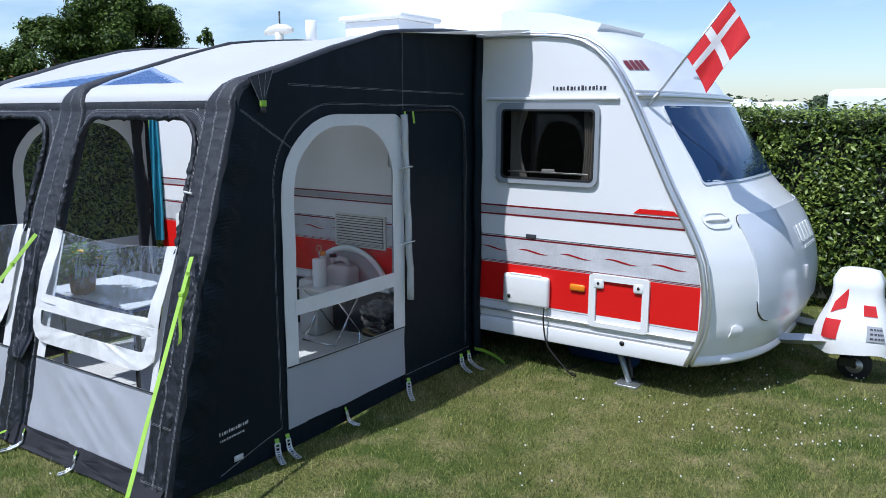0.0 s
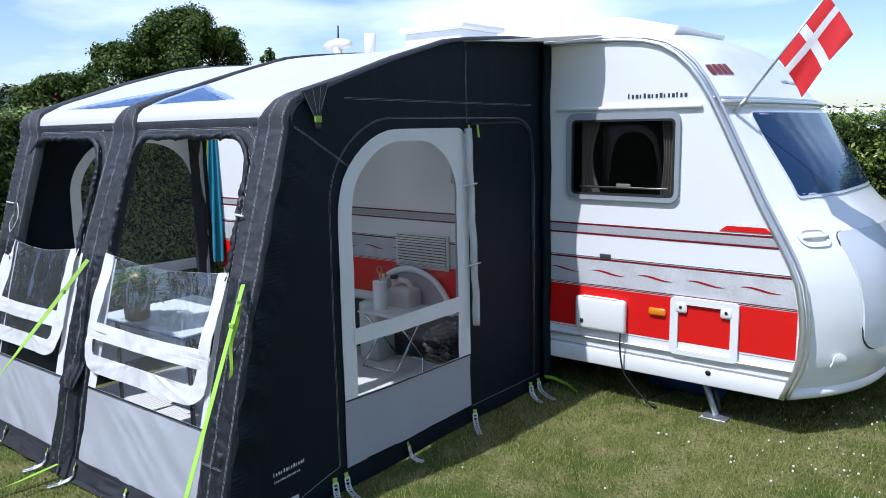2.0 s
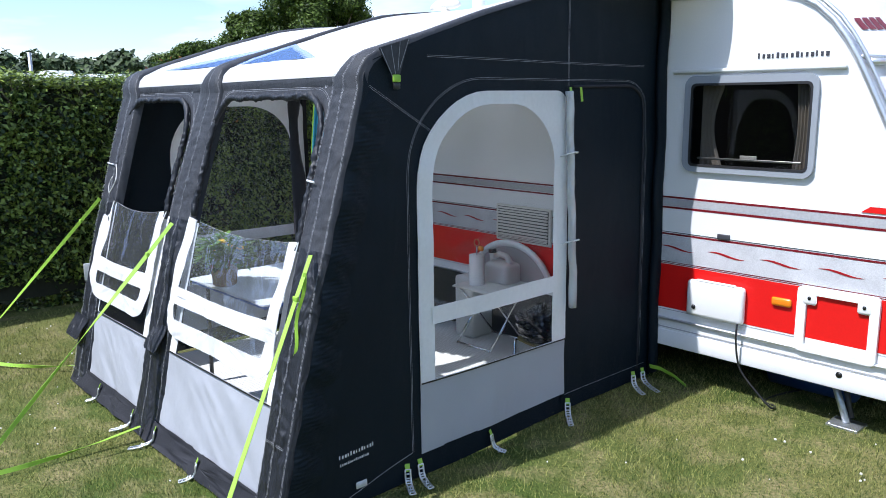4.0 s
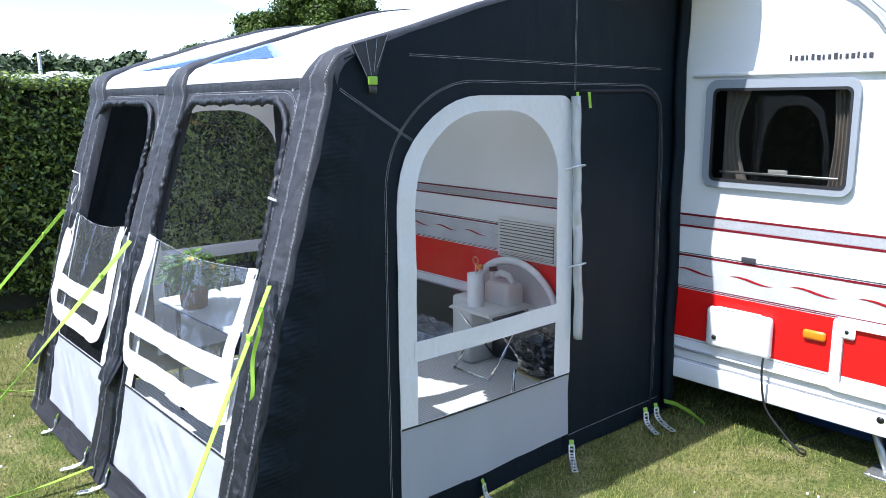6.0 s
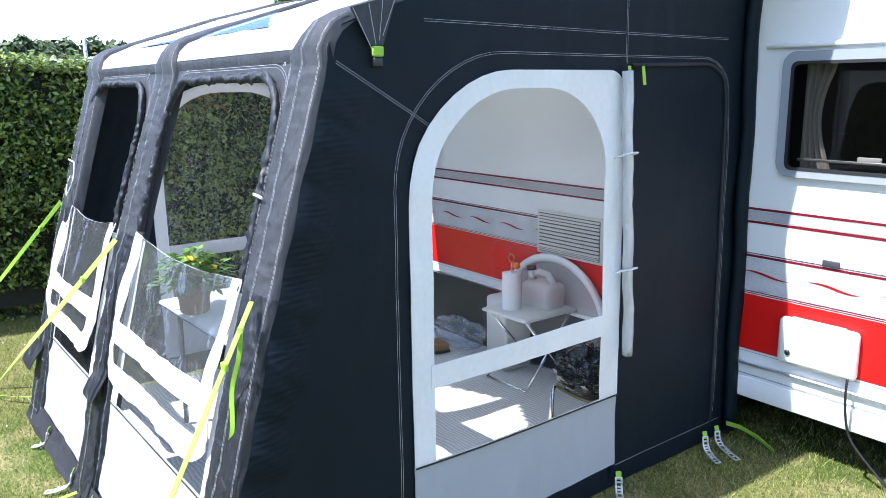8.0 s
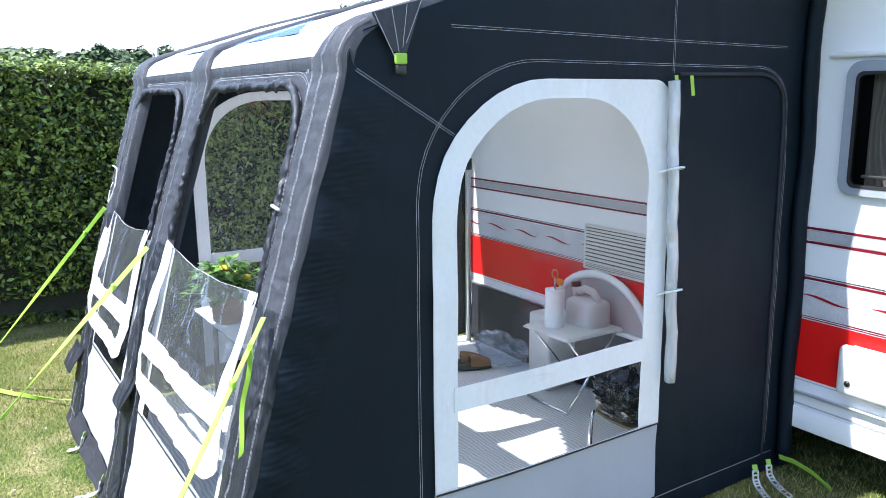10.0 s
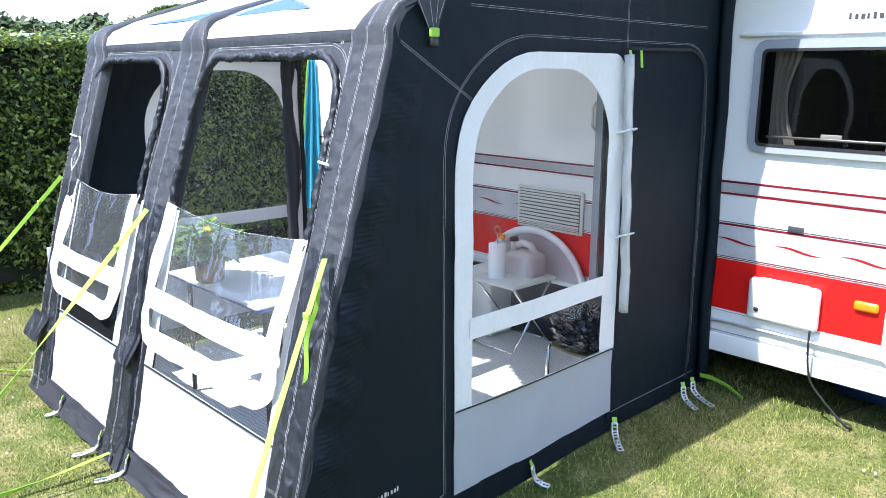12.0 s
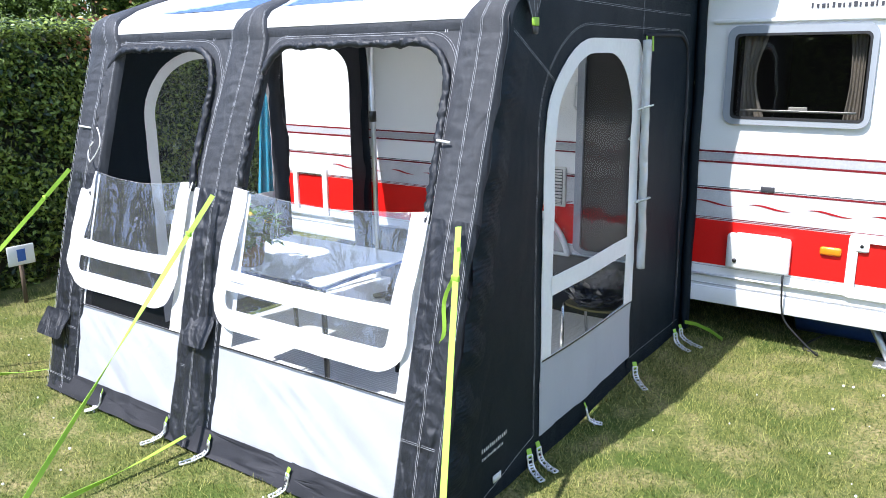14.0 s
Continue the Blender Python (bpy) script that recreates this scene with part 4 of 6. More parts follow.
for x, y, dx, dy in ((0.062, -2.10, 0.085, -0.04), (0.062, -2.02, 0.10, -0.02), (0.062, -1.54, 0.07, 0.03), (0.058, -0.92, 0.10, -0.09),
                     (0.058, -0.28, 0.11, -0.05), (0.058, -0.18, 0.15, -0.05), (-0.69, -2.80, -0.03, -0.08), (-1.20, -2.80, -0.06, -0.12),
                     (-1.52, -2.80, -0.05, -0.11), (-2.08, -2.79, -0.05, -0.07)):
    peg(x, y, dx, dy)
rear_tab = thing("rear_tab", "loose lime green webbing end on the grass", "guy line", (0.075, 0.02, 0.02))
part("webbing", ribbon([(-0.02, -0.12, 0.09), (0.04, -0.09, 0.08), (0.12, -0.06, 0.045), (0.20, -0.045, -0.005)], 0.030, (0.1, -0.5, 1.0)), LIME, rear_tab, thick=0.003)

# ---- caravan ----
CW = 2.3             # breadth
REAR = -3.67
NOSE = [(1.53, 0.34), (1.56, 0.42), (1.595, 0.52), (1.615, 0.64), (1.622, 0.78), (1.61, 0.90), (1.585, 1.00), (1.545, 1.09), (1.49, 1.19),
        (1.36, 1.44), (1.25, 1.655), (1.135, 1.88), (1.075, 1.985), (1.015, 2.08), (0.945, 2.17), (0.86, 2.245), (0.77, 2.295), (0.66, 2.325), (0.5, 2.342), (0.3, 2.35)]


def nose_x(z):
    best = NOSE[0][0]
    for (xa, za), (xb, zb) in zip(NOSE, NOSE[1:]):
        if za <= z <= zb:
            return xa + (xb - xa) * (z - za) / max(1e-6, zb - za)
    return best


def bulge(z):
    """How far the moulded front swells beyond the side's outline."""
    pts = [(0.36, 0.35), (0.45, 0.375), (0.6, 0.385), (0.9, 0.385), (1.12, 0.375), (1.25, 0.35), (1.38, 0.29), (1.46, 0.26), (1.9, 0.175), (2.0, 0.13), (2.2, 0.05), (2.35, 0.0)]
    for (za, a), (zb, b) in zip(pts, pts[1:]):
        if za <= z <= zb:
            return a + (b - a) * smooth01(za, zb, z)
    return 0.0


def shell(y, x, z, lift=0.0):
    """A place on the moulded front at the outline point (x, z)."""
    e = abs((y - CW / 2) / (CW / 2))
    sq = max(0.0, 1 - e ** 3.2)
    crown = 0.10 * (1 - e ** 2.4) * smooth01(2.0, 2.35, z)
    return Vector((x + bulge(z) * sq + lift * 0.88, y, z + crown + lift * 0.4))


def flat(x, z, off=0.0):
    return Vector((x, -off, z))


def caravan_part(parent, name, poly, mat, off=0.002, label="", depth=0.002):
    """A thin vinyl or plate lying proud on the caravan's side, from its outline in x and z."""
    cx = sum(p[0] for p in poly) / len(poly)
    cz = sum(p[1] for p in poly) / len(poly)
    return part(name, sheet(poly, None, (cx, cz), 1, lambda u, v: flat(u, v, off), n=12), mat, parent, label, smooth=False, thick=depth)


def build_caravan():
    cv = thing("caravan", "white touring caravan with red and grey stripes on a lawn", "caravan")
    outline_front = [p for p in NOSE]
    # side wall: front bay with a window, door bay, rear bay
    win = rounded(rect(0.190, 0.888, 1.435, 1.900), [0.05] * 4, 5)
    bay_a = [(0.06, 0.34)] + outline_front + [(0.06, 2.36)]
    wall = part("side_wall", sheet(bay_a, win, (0.54, 1.66), 4, lambda u, v: flat(u, v)), SIDEW, cv, "white aluminium side", smooth=False)
    door = rounded(rect(-0.735, -0.08, 0.56, 1.90), [0.07] * 4, 5)
    part("side_wall", sheet(rect(-0.86, 0.06, 0.34, 2.36), door, (-0.39, 1.2), 3, lambda u, v: flat(u, v)), SIDEW, cv, smooth=False)
    part("side_wall", sheet(rect(REAR, -0.86, 0.34, 2.36), None, (-3.0, 1.3), 3, lambda u, v: flat(u, v)), SIDEW, cv, smooth=False)
    # moulded front and roof as one curved skin
    bm = bmesh.new()
    rows = []
    fine = []
    for (xa, za), (xb, zb) in zip(NOSE, NOSE[1:]):
        for i in range(3):
            f = i / 3
            fine.append((xa + (xb - xa) * f, za + (zb - za) * f))
    fine.append(NOSE[-1])
    fine += [(0.3 + (REAR - 0.3) * i / 12, 2.35 + 0.0 * i) for i in range(1, 13)]
    ys = [CW * (0.5 - 0.5 * math.cos(math.pi * i / 36)) for i in range(37)]
    for x, z in fine:
        rows.append([bm.verts.new(shell(y, x, z) if x > 0.25 else (x - 0.0, y, z + 0.10 * (1 - abs((y - CW / 2) / (CW / 2)) ** 2.4))) for y in ys])
    for a, b in zip(rows, rows[1:]):
        for i in range(36):
            bm.faces.new((a[i], b[i], b[i + 1], a[i + 1]))
    skin = part("front_moulding", bm, GELCOAT, cv, "glossy white moulded front and roof")
    # lip below the front
    bm = bmesh.new()
    prev = None
    for y in ys:
        p0 = shell(y, NOSE[0][0], 0.36)
        cur = [bm.verts.new(p0 + Vector((dx, 0, dz))) for dx, dz in ((0.022, 0.045), (0.040, 0.020), (0.046, 0.0), (0.030, -0.022), (-0.15, -0.022))]
        if prev:
            for i in range(4):
                bm.faces.new((prev[i], cur[i], cur[i + 1], prev[i + 1]))
        prev = cur
    part("front_lip", bm, GELCOAT, skin)
    # far side, tail and floor
    part("far_wall", sheet([(REAR, 0.34), (1.42, 0.34)] + [(x, z) for x, z in NOSE] + [(REAR, 2.35)], None, (-1.5, 1.3), 1, lambda u, v: Vector((u, CW - 0.004, v))), SIDEW, cv, smooth=False, thick=0.006)
    part("rear_wall", box(REAR, REAR + 0.03, 0.002, CW - 0.031, 0.34, 2.36), GELCOAT, cv, smooth=False)
    part("floor_pan", box(REAR + 0.03, 1.40, 0.03, CW - 0.031, 0.34, 0.40), material("dark underfloor", (0.03, 0.03, 0.03), 0.9), cv, smooth=False)
    # interior lining, added with the inside shade put into its dark colour
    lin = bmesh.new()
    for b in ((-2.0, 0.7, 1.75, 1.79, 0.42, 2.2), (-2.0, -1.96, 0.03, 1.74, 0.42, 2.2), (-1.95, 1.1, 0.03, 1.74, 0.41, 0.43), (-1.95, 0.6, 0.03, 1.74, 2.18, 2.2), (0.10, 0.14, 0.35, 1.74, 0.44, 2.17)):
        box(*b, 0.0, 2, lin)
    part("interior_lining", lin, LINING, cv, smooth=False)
    # edge trim following the outline
    bm = bmesh.new()
    for dx, r in ((0.0, 0.016), (0.034, 0.011)):
        tube([(x + dx, -0.004, z + dx * 0.4) for x, z in NOSE] + [(x, -0.004, 2.352 + dx * 0.4) for x in np.linspace(0.2, REAR, 10)], r, 10, bm)
    part("edge_trim", bm, ALU, cv, "aluminium edge trim")
    part("awning_rail", box(REAR, 0.5, -0.016, 0.004, 2.338, 2.352), ALU, cv, smooth=False)
    # stripes
    def stripe(name, z0, z1, mat, x0=REAR, label="", off=0.0022):
        poly = [(x0, z0), (nose_x(z0) - 0.02, z0), (nose_x((z0 + z1) / 2) - 0.02, (z0 + z1) / 2), (nose_x(z1) - 0.02, z1), (x0, z1)]
        bm = bmesh.new()
        spans = [(x0, -0.72), (-0.06, None)]
        for a, b in spans:
            b0, b1 = (b, b) if b is not None else (nose_x(z0) - 0.02, nose_x(z1) - 0.02)
            vs = [bm.verts.new((px, -off, pz)) for px, pz in ((a, z0), (b0, z0), (b1, z1), (a, z1))]
            bm.faces.new(vs)
        part(name, bm, mat, wall, label, smooth=False)
    stripe("red_band", 0.628, 0.866, REDV, label="broad red vinyl band")
    stripe("pinstripe", 0.606, 0.612, GREYV)
    stripe("pinstripe", 0.874, 0.882, DARKRED)
    stripe("pinstripe", 0.890, 0.897, DARKRED)
    stripe("grey_band", 0.899, 1.018, DOTG, label="half tone silver band")
    stripe("pinstripe", 1.022, 1.032, DARKRED)
    stripe("pinstripe", 1.036, 1.040, DARKT)
    stripe("pinstripe", 1.168, 1.179, DARKRED)
    stripe("grey_band", 1.181, 1.226, GREYV, label="silver grey vinyl band")
    stripe("pinstripe", 1.228, 1.239, DARKRED)
    for i, x in enumerate([0.03 + 0.312 * k for k in range(5)] + [-1.1 - 0.312 * k for k in range(7)]):
        bm = bmesh.new()
        top, bot = [], []
        for j in range(13):
            f = j / 12
            z = 0.965 + 0.006 * math.sin(f * 6.28 * 0.8 + 0.6) - 0.006 * f
            h = 0.0052 * math.sin(math.pi * f)
            top.append(bm.verts.new((x + 0.23 * f, -0.0044, z + h)))
            bot.append(bm.verts.new((x + 0.23 * f, -0.0044, z - h * 0.6 - 0.0005)))
        for j in range(12):
            bm.faces.new((bot[j], bot[j + 1], top[j + 1], top[j]))
        part("flame_mark", bm, FLAME, wall, "small red flame mark", smooth=False)
    # rain rail over the window
    part("rain_rail", box(0.075, 1.03, -0.022, -0.001, 1.940, 1.958, 0.006), PLASTW, cv, "white rain rail")
    # skirt mouldings
    part("skirt_moulding", box(REAR, 1.582, -0.020, -0.001, 0.505, 0.530, 0.007), ALU, cv, smooth=True)
    part("skirt_moulding", box(REAR, 1.548, -0.014, -0.001, 0.335, 0.440, 0.006), SIDEW, cv)
    part("skirt_groove", box(REAR, 1.56, -0.006, -0.001, 0.452, 0.458), GREYV, cv, smooth=False)
    # side window
    w = part("side_window", sheet(rounded(rect(0.160, 0.908, 1.412, 1.930), [0.06] * 4, 6), rounded(rect(0.205, 0.875, 1.447, 1.885), [0.03] * 4, 6), (0.54, 1.66), 2, lambda u, v: flat(u, v, 0.012)), WINFRAME, cv, "grey framed side window", smooth=False, thick=0.022)
    part("seal", sheet(rounded(rect(0.200, 0.880, 1.442, 1.890), [0.03] * 4, 6), rounded(rect(0.214, 0.868, 1.456, 1.877), [0.025] * 4, 6), (0.54, 1.66), 2, lambda u, v: flat(u, v, 0.018)), SEAL, w, "black rubber seal", smooth=False, thick=0.014)
    part("pane", sheet(rounded(rect(0.212, 0.870, 1.454, 1.879), [0.025] * 4, 6), None, (0.54, 1.66), 2, lambda u, v: flat(u, v, 0.020 + 0.004 * math.sin(u * 5))), TINT, w, "smoked acrylic pane")
    part("lower_rail", box(0.25, 0.84, -0.012, 0.0, 1.482, 1.494, 0.003), ALU, w)
    part("latch", box(0.505, 0.60, -0.010, 0.004, 1.487, 1.512, 0.004), PLASTW, w, "white window latch")
    for x0, x1 in ((0.235, 0.37), (0.765, 0.85)):
        bm = bmesh.new()
        prev = None
        for i in range(25):
            f = i / 24
            cols = []
            for j in range(9):
                v = j / 8
                pinch = 1 - 0.45 * math.sin(math.pi * min(1, v * 1.05)) * (1 if x0 < 0.5 else 0.5)
                xx = x0 + (x1 - x0) * f * pinch if x0 < 0.5 else x1 - (x1 - x0) * f * pinch
                cols.append(bm.verts.new((xx, 0.05 + 0.012 * math.sin(f * 26), 1.44 + 0.47 * v)))
            if prev:
                for j in range(8):
                    bm.faces.new((prev[j], cols[j], cols[j + 1], prev[j + 1]))
            prev = cols
        part("curtain", bm, CURT, w, "gathered beige curtain")
    # front window
    y0, y1 = 0.26, 1.90
    def pane_at(u, v, lift):
        return shell(u, nose_x(v), v, lift)
    fo = rounded(rect(y0 - 0.015, y1 + 0.015, 1.44, 1.915), [0.03] * 4, 5)
    fi = rounded(rect(y0, y1, 1.465, 1.90), [0.02] * 4, 5)
    fw = part("front_window", sheet(fo, fi, (1.15, 1.68), 2, lambda u, v: pane_at(u, v, 0.006)), SILVER, cv, "slanted dark front window", thick=0.008)
    # blue of the mirrored sky is painted into the pane's base colour
    part("pane", sheet(rounded(rect(y0 - 0.01, y1 + 0.01, 1.455, 1.91), [0.02] * 4, 5), None, (1.15, 1.68), 5, lambda u, v: pane_at(u, v, 0.012)), material("dark glazing with painted sky blue", (0.014, 0.036, 0.095), 0.05, vary=0.1, spec=0.3), fw, "dark pane with the reflected sky's blue painted in")
    bm = tube([shell(y, nose_x(1.955), 1.955, 0.025) for y in np.linspace(0.02, CW - 0.02, 24)], 0.017, 8)
    tube([shell(y, nose_x(1.985), 1.985, 0.012) for y in np.linspace(0.0, CW, 24)], 0.010, 8, bm)
    part("front_rail", bm, ALU, cv, "aluminium rail over the front window")
    # gas locker lid
    lid_o = rounded(rect(0.30, 2.0, 0.655, 1.245), [0.10, 0.10, 0.05, 0.05], 6)
    lid = part("locker_lid", sheet(lid_o, None, (1.15, 0.9), 9, lambda u, v: shell(u, nose_x(v), v, 0.010)), SILVER, cv, "silver front locker lid", thick=0.012)
    bm = bmesh.new()
    tube([shell(u, nose_x(v), v, 0.005) for u, v in lid_o + lid_o[:1]], 0.0035, 6, bm)
    part("lid_gap", bm, SEAL, lid)
    part("lid_handle", box(-0.012, 0.012, -0.02, 0.02, -0.05, 0.05, 0.008), GREYV, lid).location = shell(1.0, nose_x(0.86), 0.86, 0.02)
    bm = bmesh.new()
    for i in range(4):
        c = 1.02 + 0.11 * i
        sheet(rounded(rect(c, c + 0.085, 1.02, 1.12), [0.01] * 4, 2), None, (c + 0.042, 1.07), 2, lambda u, v: shell(u, nose_x(v), v, 0.024), bm, 8)
    sheet(rect(1.05, 1.42, 0.985, 1.0), None, (1.23, 0.992), 2, lambda u, v: shell(u, nose_x(v), v, 0.024), bm, 8)
    part("chrome_badge", bm, PLASTW, lid, "plain pale badge shapes", smooth=False, thick=0.008)
    # grab handles at the front corners, marker lights
    for yc in (0.17, CW - 0.17):
        h = rounded(rect(yc - 0.085, yc + 0.085, 1.175, 1.285), [0.05] * 4, 6)
        part("corner_grip", sheet(h, rounded(rect(yc - 0.065, yc + 0.065, 1.195, 1.265), [0.033] * 4, 6), (yc, 1.23), 2, lambda u, v: shell(u, nose_x(v), v, 0.006)), GELCOAT, cv, "white moulded corner grip", thick=0.008)
        part("grip_recess", sheet(rounded(rect(yc - 0.066, yc + 0.066, 1.194, 1.266), [0.033] * 4, 6), None, (yc, 1.23), 3, lambda u, v: shell(u, nose_x(v), v, 0.002)), SIDEW, cv)
        part("grip_bar", tube([shell(yc - 0.07 + 0.14 * f, nose_x(1.225), 1.225, 0.010) for f in np.linspace(0, 1, 8)], 0.012, 8), PLASTW, cv)
        part("marker_light", sheet(rounded(rect(yc - 0.035, yc + 0.035, 0.53, 0.65), [0.033] * 4, 6), None, (yc, 0.59), 4, lambda u, v: shell(u, nose_x(v), v, 0.022 - 0.015 * (abs(v - 0.59) / 0.06) ** 2)), PLASTW, cv, "white oval marker light", thick=0.01)
    # top badge on the moulding
    bm = bmesh.new()
    for i in range(4):
        c = 0.16 + 0.075 * i
        sheet(rect(c, c + 0.058, 2.115, 2.165), None, (c + 0.03, 2.14), 2, lambda u, v: shell(u, nose_x(v), v, 0.006), bm, 8)
    part("maker_badge", bm, DARKRED, skin, "plain dark red badge shapes", smooth=False)
    bm = bmesh.new()
    for i, h in enumerate((0.012, 0.02, 0.01, 0.016, 0.012)):
        c = 1.3 + 0.11 * i
        sheet(rect(c, c + 0.09, 2.09, 2.09 + h), None, (c + 0.04, 2.095), 1, lambda u, v: shell(u, nose_x(v), v, 0.005), bm, 8)
    part("front_print", bm, GREYV, skin, smooth=False)
    # side badge and model name as plain bars
    poly = [(1.15, 1.252), (1.44, 1.252), (1.405, 1.285), (1.19, 1.285)]
    badge = caravan_part(wall, "side_badge", poly, REDV, 0.004, "red badge on the side")
    part("badge_mark", bar(0.17, 0.018, 4, (1.215, -0.006, 1.287), (1, 0, 0), (0, 0, 1)), PLASTW, badge, smooth=False, thick=0.003)
    mark = part("model_mark", bar(0.375, 0.028, 15, (0.57, -0.003, 2.0), (1, 0, 0), (0, 0, 1)), DARKT, wall, smooth=False)
    tagged(mark, "plain dark lettering bars", kind="stuff")
    # service boxes and hatch
    bx = part("mains_box", box(0.245, 0.597, -0.050, -0.001, 0.622, 0.815, 0.022, 3), PLASTW, cv, "white mains inlet box")
    part("box_hinge", box(0.30, 0.54, -0.044, -0.02, 0.810, 0.820, 0.004), PLASTW, bx)
    part("box_lock", tube([(0.30, -0.050, 0.675), (0.30, -0.056, 0.675)], 0.012, 12), BLACKP, bx)
    ho, hi = rounded(rect(0.88, 1.285, 0.505, 0.885), [0.035] * 4, 5), rounded(rect(0.928, 1.24, 0.555, 0.838), [0.02] * 4, 4)
    ht = part("storage_hatch", sheet(ho, hi, (1.085, 0.69), 2, lambda u, v: flat(u, v, 0.012)), PLASTW, cv, "white framed storage hatch", smooth=False, thick=0.022)
    caravan_part(ht, "hatch_infill_low", rect(0.93, 1.238, 0.557, 0.628), SIDEW, 0.006)
    caravan_part(ht, "hatch_infill", rect(0.93, 1.238, 0.629, 0.837), REDV, 0.006, "red hatch infill")
    for x in (0.945, 1.215):
        c = part("hatch_lock", box(x - 0.035, x + 0.035, -0.026, -0.008, 0.790, 0.850, 0.010), PLASTW, ht, "white hatch lock")
        part("keyhole", tube([(x, -0.026, 0.822), (x, -0.029, 0.822)], 0.009, 10), BLACKP, c)
    # second hatch beyond the awning
    ho2, hi2 = rounded(rect(-3.425, -3.03, 0.52, 0.945), [0.03] * 4, 5), rounded(rect(-3.375, -3.08, 0.57, 0.90), [0.02] * 4, 4)
    h2 = part("storage_hatch", sheet(ho2, hi2, (-3.22, 0.73), 2, lambda u, v: flat(u, v, 0.012)), PLASTW, cv, "white framed storage hatch", smooth=False, thick=0.022)
    part("orange_marker", box(0.740, 0.848, -0.022, -0.001, 0.755, 0.797, 0.012, 3), ORANGE, cv, "orange side marker light")
    part("small_vent", box(0.40, 0.475, -0.010, -0.001, 1.035, 1.062, 0.003), DARKT, cv, "small dark vent")
    part("drain_hole", tube([(1.12, -0.010, 0.418), (1.12, -0.0165, 0.418)], 0.017, 12), BLACKP, cv)
    # fridge vent inside the awning
    v = part("fridge_vent", box(-1.36, -0.83, -0.020, -0.001, 0.845, 1.078, 0.008), CREAM, cv, "cream fridge vent grille")
    # dark plate paints the shade in the slots between the slats
    part("vent_recess", box(-1.338, -0.852, -0.0225, -0.018, 0.860, 1.064), material("dark grey painted slot shade", (0.10, 0.10, 0.095), 0.7), v, smooth=False)
    for i in range(12):
        z = 0.864 + 0.0168 * i
        part("vent_slat", box(-1.335, -0.855, -0.030, -0.019, z, z + 0.0105, 0.002, 1), CREAM, v, smooth=False)
    # door frame, open doorway, grab handle
    part("door_frame", sheet(rounded(rect(-0.765, -0.045, 0.53, 1.93), [0.09] * 4, 6), rounded(rect(-0.715, -0.095, 0.575, 1.885), [0.06] * 4, 6), (-0.39, 1.2), 2, lambda u, v: flat(u, v, 0.010)), WINFRAME, cv, "grey framed caravan door", thick=0.02)
    hd = part("grab_handle", tube([(-0.775, -0.005, 1.465), (-0.775, -0.045, 1.485), (-0.775, -0.045, 1.595), (-0.775, -0.005, 1.615)], 0.010, 8), PLASTW, cv, "white grab handle")
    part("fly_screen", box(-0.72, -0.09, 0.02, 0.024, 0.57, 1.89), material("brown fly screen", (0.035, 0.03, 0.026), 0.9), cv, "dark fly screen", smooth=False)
    # coat hanger on the screen
    part("coat_hook", tube([(-0.30, -0.02, 1.30), (-0.36, -0.03, 1.34), (-0.40, -0.03, 1.28), (-0.33, -0.03, 1.25), (-0.26, -0.03, 1.27)], 0.005, 6), PLASTW, cv)
    # wheel spat: half round cover
    half = [(-1.195 + 0.40 * math.cos(t), 0.53 + 0.305 * math.sin(t)) for t in np.linspace(0, math.pi, 20)]
    sp = part("wheel_spat", sheet(half, None, (-1.195, 0.65), 3, lambda u, v: flat(u, v, 0.03)), material("grey plastic spat", (0.38, 0.38, 0.38), 0.5, vary=0.08), cv, "grey half round wheel spat", smooth=False, thick=0.02)
    part("spat_rim", tube([(x, -0.04, z) for x, z in half], 0.022, 8), PLASTW, sp, "white rim")
    part("spat_foot", box(-1.61, -0.77, -0.06, -0.01, 0.50, 0.535, 0.008), PLASTW, sp)
    # draught skirt below the body inside the awning
    part("draught_skirt", sheet(rect(-2.48, -0.02, 0.01, 0.52), None, (-1.2, 0.25), 5, lambda u, v: Vector((u, -0.045 - 0.012 * noise.noise(Vector((u * 4, v * 4, 0))), v))), INNER, cv, "dark fabric draught skirt", thick=0.003)
    # rooftop units
    for x0, x1, yy0, yy1, h in ((-1.70, -1.02, 0.45, 1.05, 0.15),):
        r = part("roof_hatch", box(x0, x1, yy0, yy1, 2.60, 2.50 + h, 0.02, 3), PLASTW, cv, "white roof hatch")
        part("hatch_curb", box(x0 + 0.05, x1 - 0.05, yy0 + 0.04, yy1 - 0.04, 2.40, 2.601, 0.01), GELCOAT, r)
    part("roof_vent", tube([(-2.06, 0.5, 2.42), (-2.06, 0.5, 2.645)], 0.05, 16), PLASTW, cv, "white roof vent cap")
    an = part("dish_cover", tube([(-2.64, 0.5, 2.565), (-2.57, 0.5, 2.58), (-2.46, 0.5, 2.59), (-2.35, 0.5, 2.58), (-2.29, 0.5, 2.57)], lambda f: 0.022 + 0.030 * math.sin(math.pi * f), 12, flat=0.8), CREAM, cv, "cream roof aerial housing")
    part("dish_foot", tube([(-2.46, 0.5, 2.42), (-2.46, 0.5, 2.56)], 0.04, 14), CREAM, an)
    bm = tube([(-2.45, 0.5, 2.45), (-2.45, 0.5, 2.75)], 0.008, 6)
    tube([(-2.435, 0.5, 2.58), (-2.425, 0.5, 2.635)], 0.010, 6, bm)
    part("aerial_rod", bm, BLACKP, an)
    sk = [(-0.20, 2.41), (-0.19, 2.60), (-0.12, 2.615), (0.25, 2.57), (0.62, 2.475), (0.58, 2.41), (0.1, 2.41)]
